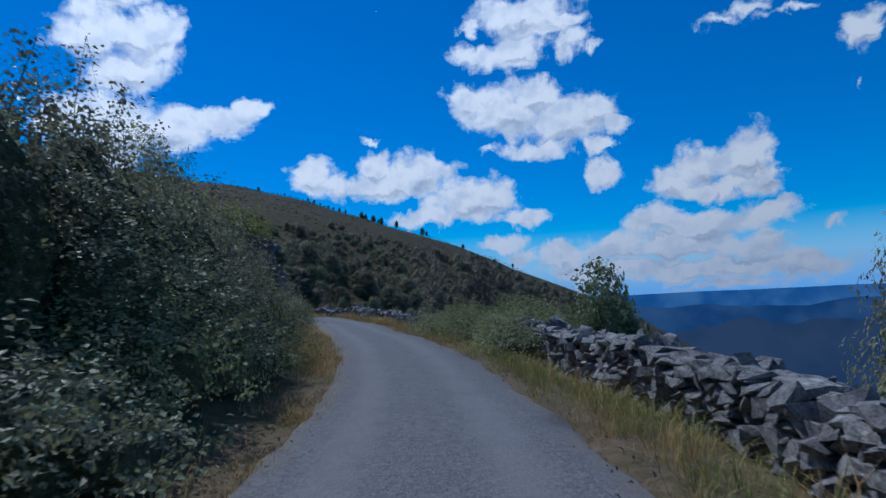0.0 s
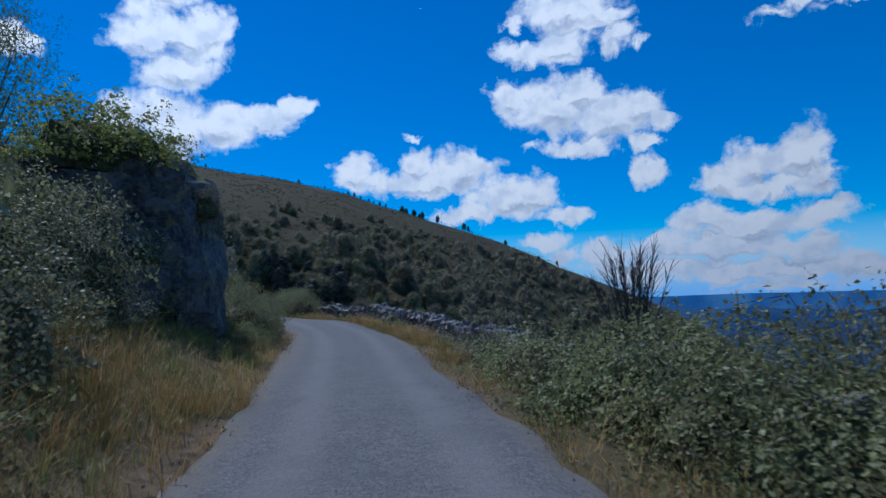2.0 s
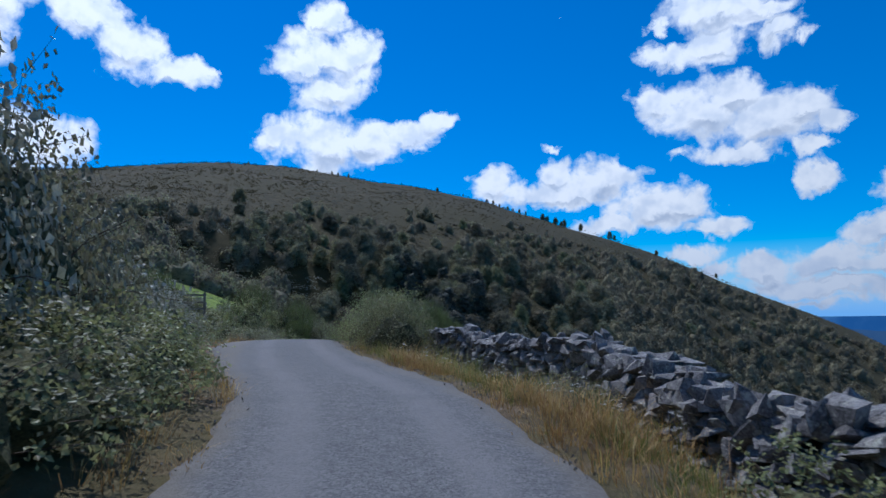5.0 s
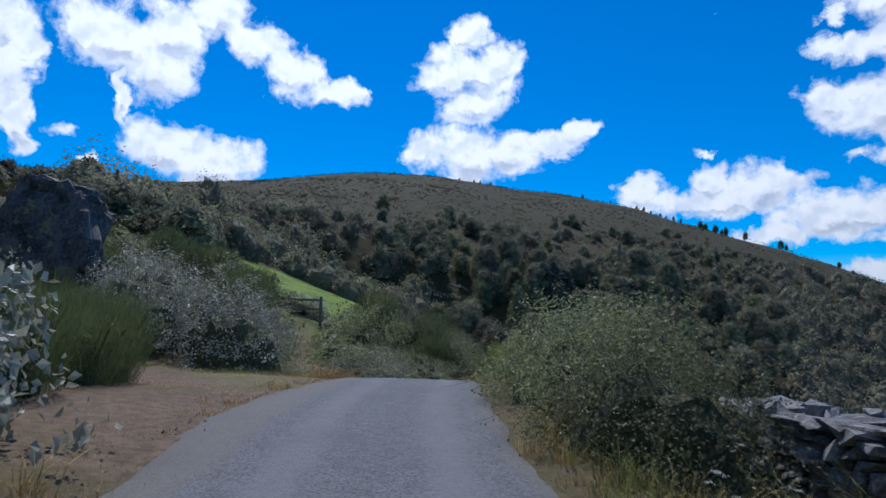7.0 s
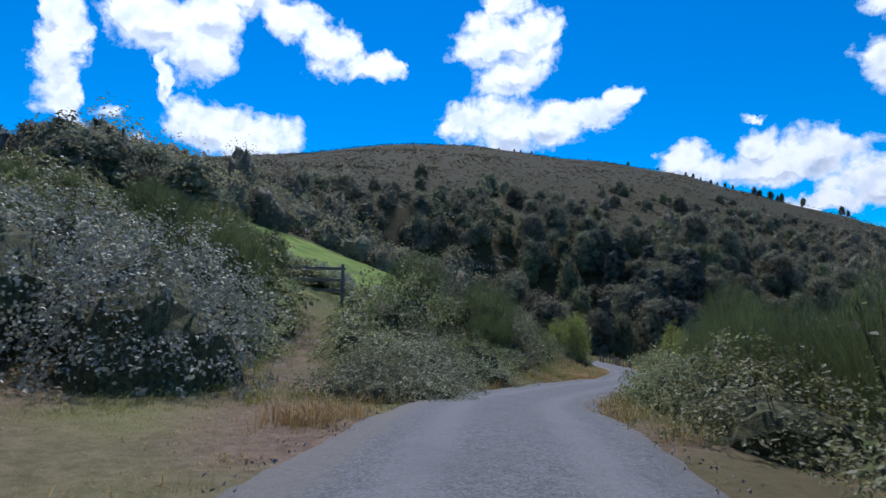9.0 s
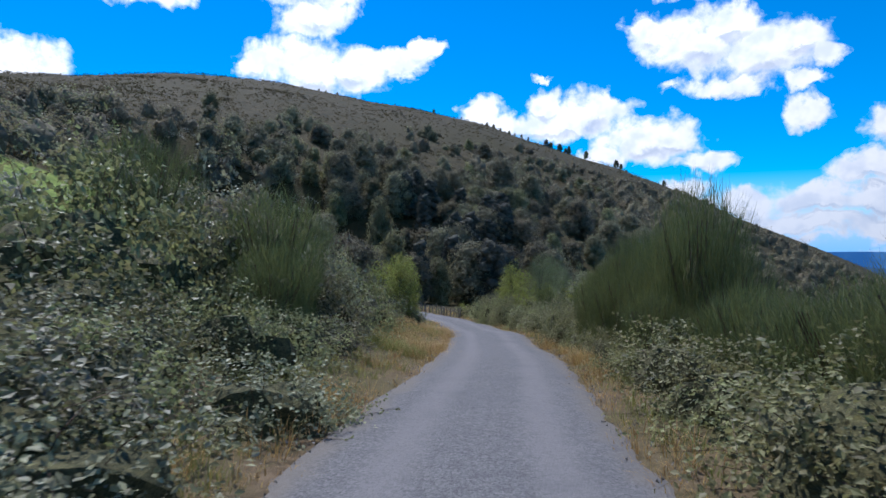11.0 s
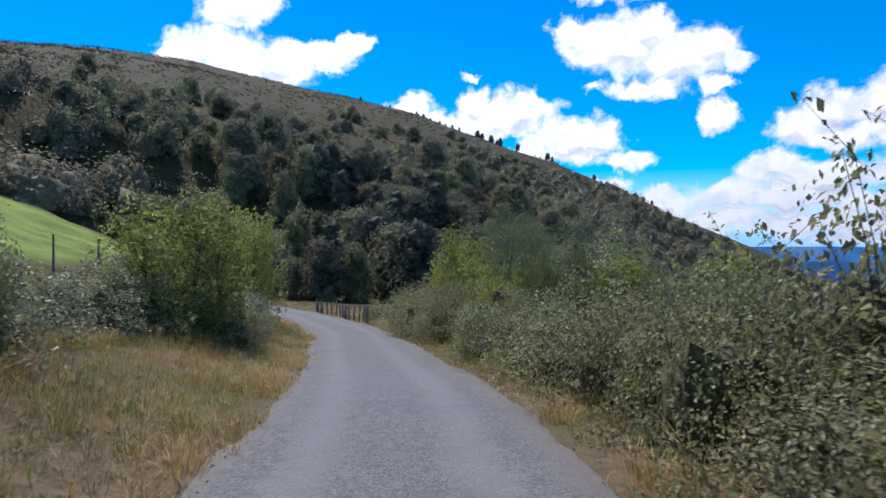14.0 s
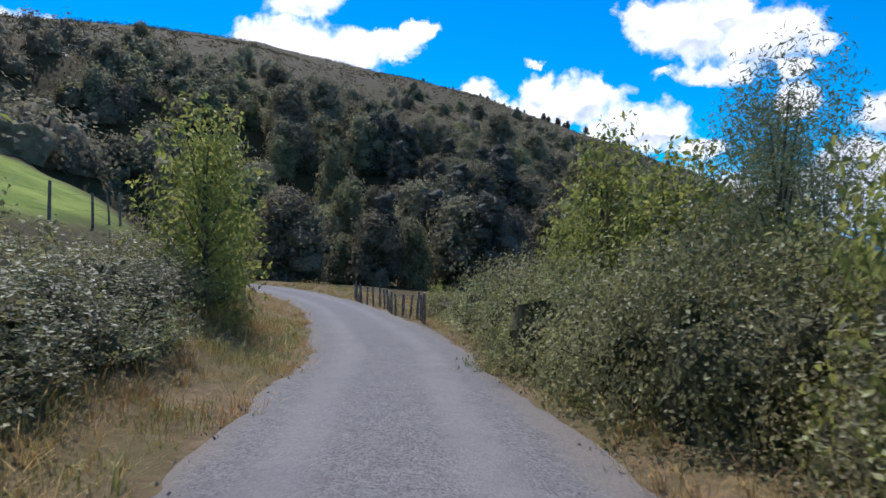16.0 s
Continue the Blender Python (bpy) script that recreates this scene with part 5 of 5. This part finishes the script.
# ------------------------------------------------------------------ grass and grit
def tufts(places, rng, lo, hi, blades, spread, lay=0.0):
    """Fans of fine bent blades at (x, y, z, scale); lay: how far the wind has pressed them down."""
    k = len(places) * blades
    at = np.repeat(np.array(places), blades, 0)
    a, q = rng.rand(k) * 6.283, rng.rand(k) * spread
    h = (lo + (hi - lo) * rng.rand(k) ** 1.4) * at[:, 3]
    ln = rng.uniform(0.2, 1.0, k) * h * (1 + lay)
    way = np.stack([np.cos(a), np.sin(a), np.zeros(k)], 1)
    side = np.stack([-np.sin(a), np.cos(a), np.zeros(k)], 1) * (0.0018 + 0.0032 * rng.rand(k))[:, None]
    foot = at[:, :3] + way * (q * 0.5)[:, None] - (0, 0, 0.03)
    knee = foot + way * (ln * 0.3)[:, None] + np.stack([h * 0, h * 0, h * 0.62], 1)
    tip = foot + way * ln[:, None] + np.stack([h * 0, h * 0, h * (1.0 - 0.25 * rng.rand(k))], 1)
    verts = np.stack([foot - side, foot + side, knee + side * 0.8, knee - side * 0.8, tip], 1).reshape(-1, 3)
    o = np.arange(k) * 5
    quads = np.stack([o, o + 1, o + 2, o + 3], 1).tolist()
    return verts, quads + np.stack([o + 3, o + 2, o + 4], 1).tolist()


def verge(strips, seed):
    rng = np.random.RandomState(seed)
    xs, ys, ks = [], [], []
    for s0, s1, l0, l1, per_m2, k in strips:
        for i in range(int((s1 - s0) * abs(l1 - l0) * per_m2)):
            at = rng.uniform(s0, s1)
            x, y, z = on_road(at, widen(at, rng.uniform(l0, l1)))
            patch = noise.noise(Vector((float(x) * 0.55, float(y) * 0.55, seed))) + 0.5 * noise.noise(Vector((float(x) * 2.1, float(y) * 2.1, seed)))
            if patch < rng.uniform(-0.5, 0.25):
                continue
            xs.append(float(x))
            ys.append(float(y))
            ks.append(k * rng.uniform(0.45, 1.15) * (1 + 0.5 * patch))
    zs = ground_z(xs, ys)
    return list(zip(xs, ys, zs, ks))


DRY = [(27, 45, 1.5, 3.3, 20, 1.1), (45, 50, 1.6, 3.3, 6, 1.2), (2, 14, 1.7, 3.0, 8, 1.0), (-5, 50, 1.22, 1.5, 12, 0.45), (-5, 50, -1.5, -1.22, 12, 0.45), (62, 120, 1.22, 1.5, 14, 0.45), (62, 120, -1.5, -1.22, 14, 0.5), (-5, 12, -2.3, -1.35, 10, 0.8), (12, 24, -3.0, -1.4, 16, 1.3), (13, 25, -4.4, -2.2, 12, 1.9), (22, 33, -2.4, -1.4, 14, 1.1), (0, 52, 1.35, 2.9, 10, 0.8), (26, 50, 1.5, 2.8, 8, 1.1), (33, 50, -2.0, -1.35, 12, 0.8), (52, 64, -2.2, -1.4, 12, 0.4), (60, 84, -2.4, -1.4, 20, 0.9),
       (80, 98, -2.8, -1.4, 24, 0.8), (80, 98, -5.4, -2.6, 18, 0.9), (98, 118, -4.0, -1.4, 20, 0.8), (60, 118, 1.35, 1.9, 10, 0.7), (84, 91, 1.5, 2.2, 12, 0.9), (77, 87, 1.5, 3.1, 16, 0.8), (118, 140, -4, -1.4, 8, 0.8), (112, 140, 1.4, 3.5, 10, 0.8)]
GREEN = [(23.5, 30, -4.2, -1.7, 30, 1.0), (40, 50, 2.4, 3.9, 14, 1.9), (0, 14, 1.7, 3.1, 14, 0.9), (28, 44, 1.7, 3.4, 6, 1.0), (42, 52, 1.7, 4.0, 20, 1.2), (12, 27, -6.0, -1.8, 22, 1.1), (22, 33, -2.6, -1.6, 12, 1.1), (0, 50, 1.5, 2.8, 12, 0.9), (62, 82, -5.0, -1.6, 16, 0.9), (72, 84, -5.8, -2.0, 26, 0.6), (80, 98, -5.4, -1.8, 36, 0.75), (98, 116, -4.2, -1.6, 26, 0.75), (66, 92, -17, -7, 3, 1.0), (60, 66, -9, -3, 5, 0.5), (50, 60, -9, -5, 1, 0.25), (60, 72, -14, -4, 14, 0.5), (60, 118, 1.5, 2.2, 8, 0.9), (118, 140, 1.5, 4, 10, 0.8)]
v, f = tufts(verge(DRY, 21), np.random.RandomState(22), 0.10, 0.46, 22, 0.40, 0.4)
tagged(new("dry_grass", mesh_of("dry_grass", v, f, MAT["dry"])), "straw coloured dry grass along the verges", "grass", kind="stuff")
v, f = tufts(verge([(50, 64, -8.5, -1.5, 52, 0.15), (80, 98, -5.4, -1.6, 16, 0.35)], 25), np.random.RandomState(26), 0.08, 0.34, 12, 2.2)
tagged(new("dry_grass", mesh_of("dry_grass", v, f, MAT["dry"])), "short sparse dry grass on bare earth", "grass", kind="stuff")
v, f = tufts(verge(GREEN, 23), np.random.RandomState(24), 0.08, 0.38, 20, 0.42, 0.3)
tagged(new("green_grass", mesh_of("green_grass", v, f, MAT["grass"])), "green and yellowing grass tufts on the verges", "grass", kind="stuff")

MAT["umbel"] = surface("white_blossom", (0.42, 0.40, 0.34), (0.74, 0.72, 0.66), 30.0, rough=0.7, through=0.3, island=0.2, bump=0.1)


def umbel_meshes(seed):
    """A thin branched stalk with flat white flower heads."""
    rng = np.random.RandomState(seed)
    parts = []
    stems = [tube([(0, 0, -0.05), (0.02 * rng.normal(), 0.02 * rng.normal(), 0.3), (0.05 * rng.normal(), 0.05 * rng.normal(), 0.52)], (0.005, 0.004, 0.003), 3)]
    for i in range(4):
        a, r, h = i * 1.6 + rng.rand(), rng.uniform(0.05, 0.2), rng.uniform(0.45, 0.75)
        c = Vector((math.cos(a) * r, math.sin(a) * r, h))
        stems.append(tube([(0, 0, 0.25), (c.x * 0.6, c.y * 0.6, h * 0.75), c], (0.003, 0.003, 0.002), 3))
        q = rng.normal(0, 0.022, (26, 3)) * (1, 1, 0.25) + np.array(c)
        v, f = leaves(q, np.tile([0.0, 0.0, 1.0], (26, 1)), 0.018, rng, 0.9, 0.0)
        parts.append(("flower_head", mesh_of("flower_head", v, f, MAT["umbel"])))
    v, f = gather(stems)
    return [("stalk", mesh_of("stalk", v, f, MAT["grass"]))] + parts


UMBELS = [("umbel_flower", umbel_meshes(i + 7)) for i in range(3)]
for i in range(46):
    s, lat = (rnd.uniform(39.5, 50), rnd.uniform(2.0, 3.9)) if i < 30 else (rnd.uniform(28, 35), rnd.uniform(1.9, 2.9))
    beside(UMBELS, s, lat, rnd.uniform(0.55, 0.9), rnd.uniform(0.5, 0.85), "white flowering umbel among verge grass", "flower", "umbels of the verge", sink=0.02)

rng = np.random.RandomState(31)
bits = []
for i in range(5200):
    s = rng.uniform(-3, 122)
    lat = (1 if rng.rand() < 0.5 else -1) * (HALF + rng.normal(0.0, 0.13))
    x, y, z = on_road(s, widen(s, lat))
    r = rng.uniform(0.006, 0.024)
    p = rng.normal(0, 1, (4, 3))
    p = p / np.linalg.norm(p, axis=1)[:, None] * r + np.array([x, y, z + 0.01 + r * 0.3])
    bits.append(([tuple(q) for q in p], [(0, 1, 2), (0, 2, 3), (0, 3, 1), (1, 3, 2)]))
v, f = gather(bits)
tagged(new("loose_gravel", mesh_of("loose_gravel", v, f, MAT["stone"])), "grey loose grit along the edges of the lane", "gravel", kind="stuff")


# ------------------------------------------------------------------ fences and gate
def post(name, x, y, h, r, lean, parent=None):
    k = rnd.random() * 6
    v, f = tube([(0, 0, -0.25), (lean[0] * 0.5, lean[1] * 0.5, h * 0.5), (lean[0], lean[1], h)], (r, r * 0.95, r * 0.8), 7)
    f.append(tuple(range(14, 21)))
    ob = new(name, mesh_of(name, v, f, MAT["wood"]))
    ob.location = (x, y, gz(x, y))
    ob.rotation_euler = (0, 0, k)
    if parent:
        ob.parent = parent
    return ob


def fence(points, h, label, wires=(0.45, 0.85), r=0.05):
    root = tagged(new("wire_fence"), label, "fence")
    tops = []
    for x, y in points:
        post("post", x, y, h * rnd.uniform(0.85, 1.12), r * rnd.uniform(0.8, 1.2), (rnd.uniform(-0.1, 0.1), rnd.uniform(-0.1, 0.1)), root)
        tops.append((x, y, gz(x, y)))
    for q in wires:
        for a, b in zip(tops[:-1], tops[1:]):
            mid = [(a[k] + b[k]) / 2 for k in range(3)]
            v, f = tube([(a[0], a[1], a[2] + h * q), (mid[0], mid[1], mid[2] + h * q - 0.04), (b[0], b[1], b[2] + h * q)], (0.004, 0.004, 0.004), 3)
            ob = new("wire", mesh_of("wire", v, f, MAT["wire"]))
            ob.parent = root
    return root


fence([tuple(float(c) for c in on_road(q, 1.7 + 0.15 * math.sin(q))[:2]) for q in np.arange(113.5, 127, 0.75)], 0.85, "weathered wooden stake fence beside the bend", (0.5, 0.9), 0.05)
fence([(-40.6, 95.0), (-41.8, 99.0), (-42.6, 102.3), (-43.7, 105.8), (-45.7, 109.5), (-47.3, 112.0), (-48.4, 113.8), (-50.5, 116.0)], 1.4, "leaning wooden stakes with wire along the meadow")

gate = tagged(new("wooden_gate"), "old wooden bar gate closed before the meadow", "gate")
gx0, gy0, gx1, gy1 = -36.9, 67.5, -34.0, 70.4
for x, y, h in ((gx0, gy0, 1.4), (gx1, gy1, 1.65)):
    post("gate_post", x, y, h, 0.09, (0.03, 0.02), gate)
for q in (0.25, 0.7, 1.2):
    bm = bmesh.new()
    bmesh.ops.create_cube(bm, size=1.0)
    bmesh.ops.bevel(bm, geom=bm.edges[:], offset=0.06, segments=1, affect="EDGES")
    me = bpy.data.meshes.new("rail")
    bm.to_mesh(me)
    bm.free()
    me.materials.append(MAT["wood"])
    ob = new("rail", me)
    zb = gz(gx1, gy1)
    ob.matrix_world = Matrix.Translation(((gx0 + gx1) / 2, (gy0 + gy1) / 2, zb + 0.25 + q)) @ Matrix.Rotation(math.atan2(gy1 - gy0, gx1 - gx0), 4, "Z") @ Matrix.Diagonal((4.3, 0.05, 0.12, 1))
    ob.parent = gate


# a bare broom skeleton behind the wall
def bare_shrub(x, y, top, seed):
    rng = np.random.RandomState(seed)
    root = tagged(new("bare_shrub"), "leafless grey shrub with thin upright twigs", "bush")
    foot = gz(x, y)
    h = top - foot
    root.location = (x, y, foot)
    limbs = []
    for i in range(26):
        a = i * 2.4 + rng.rand()
        q = rng.uniform(0.15, 0.95)
        mid = Vector((math.cos(a) * q * 0.4, math.sin(a) * q * 0.4, h * rng.uniform(0.4, 0.5)))
        end = Vector((math.cos(a) * q, math.sin(a) * q, h * (0.98 - 0.22 * q * q) * rng.uniform(0.86, 1.0)))
        limbs.append(tube([(0, 0, -0.1), mid, end], (0.024, 0.015, 0.004)))
        for j in range(26):
            p = mid.lerp(end, rng.uniform(0.05, 0.95))
            out = Vector((p.x, p.y, 0)).normalized() * rng.uniform(0.0, 0.16)
            tip = p + out + Vector((rng.normal(0, 0.07), rng.normal(0, 0.07), rng.uniform(0.15, 0.42)))
            limbs.append(tube([p, p.lerp(tip, 0.5) + Vector((0, 0, 0.02)), tip], (0.006, 0.005, 0.003), 3))
    v, f = gather(limbs)
    ob = new("branch", mesh_of("branch", v, f, MAT["bark"]))
    ob.parent = root


bare_shrub(1.6, 26.6, 2.6, 5)

# more growth: brambles over the rock and the bank, broom of the pull-off, scrub behind the gate
for s, lat, size, up in ((27.6, -4.3, 0.55, 2.1), (27.2, -5.2, 0.7, 2.6), (28.0, -4.0, 0.45, 1.2), (27.0, -4.8, 0.6, 1.2), (29.6, -3.4, 0.4, 3.4), (26.6, -5.6, 0.8, 1.9)):
    x, y, z = on_road(s, lat)
    plant(rnd.choice(TALL), float(x), float(y), size, rnd.random() * 6, size * 0.55, "dusty bramble draped over the rock", "bush", "brambles of the rock", z=float(z) + up)
for s, lat, tall in ((21.2, -4.6, 0.55), (22.6, -4.5, 0.6), (24.2, -4.4, 0.7), (25.4, -4.2, 0.65), (23.4, -5.6, 0.95), (25.0, -5.8, 1.05)):
    beside(TALL, s, lat, 0.8, tall, "tall dusty bramble thicket on the shady earth bank", "bush", "brambles of the bank")
for s, lat, tall in ((56.3, -5.0, 1.0), (57.0, -5.8, 1.15), (56.0, -6.2, 1.2), (57.6, -6.8, 1.1)):
    beside(BROOM, s, lat, 1.15, tall, "dark green broom beside the bare pull-off", "bush", "broom of the pull-off")
for x, y, size, tall in ((-41.5, 72.5, 1.2, 1.15), (-39.6, 75.0, 1.1, 1.1), (-44.0, 71.5, 1.2, 1.3), (-37.9, 77.0, 1.0, 1.0)):
    plant(rnd.choice(PALE), x, y, size, rnd.random() * 6, tall, "pale bramble scrub behind the gate", "bush", "brambles of the track")
for s, lat, tall in ((96.2, -5.0, 0.5), (97.6, -5.2, 0.55), (99.0, -4.9, 0.55), (100.2, -3.9, 0.35), (101.4, -3.6, 0.35), (102.8, -3.5, 0.38), (104.4, -3.5, 0.4)):
    beside(TALL, s, lat, 0.75, tall, "dusty bramble hedge behind the dry grass", "bush", "hedge brambles")
for kind, x, y, size, top, high, label, category in (
        (GREY, -23.3, 94.2, 1.0, 0.1, 3.8, "tall grey green shrub above the roadside brambles", "bush"), (GREY, -22.2, 94.4, 1.1, -0.1, 3.8, "tall grey green shrub above the roadside brambles", "bush"),
        (BROOM[1], -24.2, 93.4, 0.75, 0.05, 2.0, "tall green broom with upright strands", "bush"), (BROOM[2], -22.9, 92.6, 0.9, -0.3, 2.0, "tall green broom with upright strands", "bush"),
        (WILLOW[1], -25.0, 102.3, 0.85, 1.1, 3.4, "slender grey green willow above the brambles", "tree"), (WILLOW[0], -24.5, 102.8, 0.85, 0.9, 3.4, "slender grey green willow above the brambles", "tree"),
        (HERO[0], -26.7, 97.4, 0.8, -1.5, 1.35, "green bramble leaning towards the lane", "bush"), (SHRUB[1], -25.5, 95.3, 0.6, -1.0, 1.6, "bright green shrub in the roadside thicket", "bush"),
        (TALL[1], -22.9, 93.4, 1.0, -0.8, 2.75, "tall dusty bramble among the broom", "bush"), (TALL[0], -22.2, 95.4, 1.0, -0.7, 2.75, "tall dusty bramble among the broom", "bush")):
    plant(kind, x, y, size, rnd.random() * 6, (top - gz(x, y)) / high, label, category)
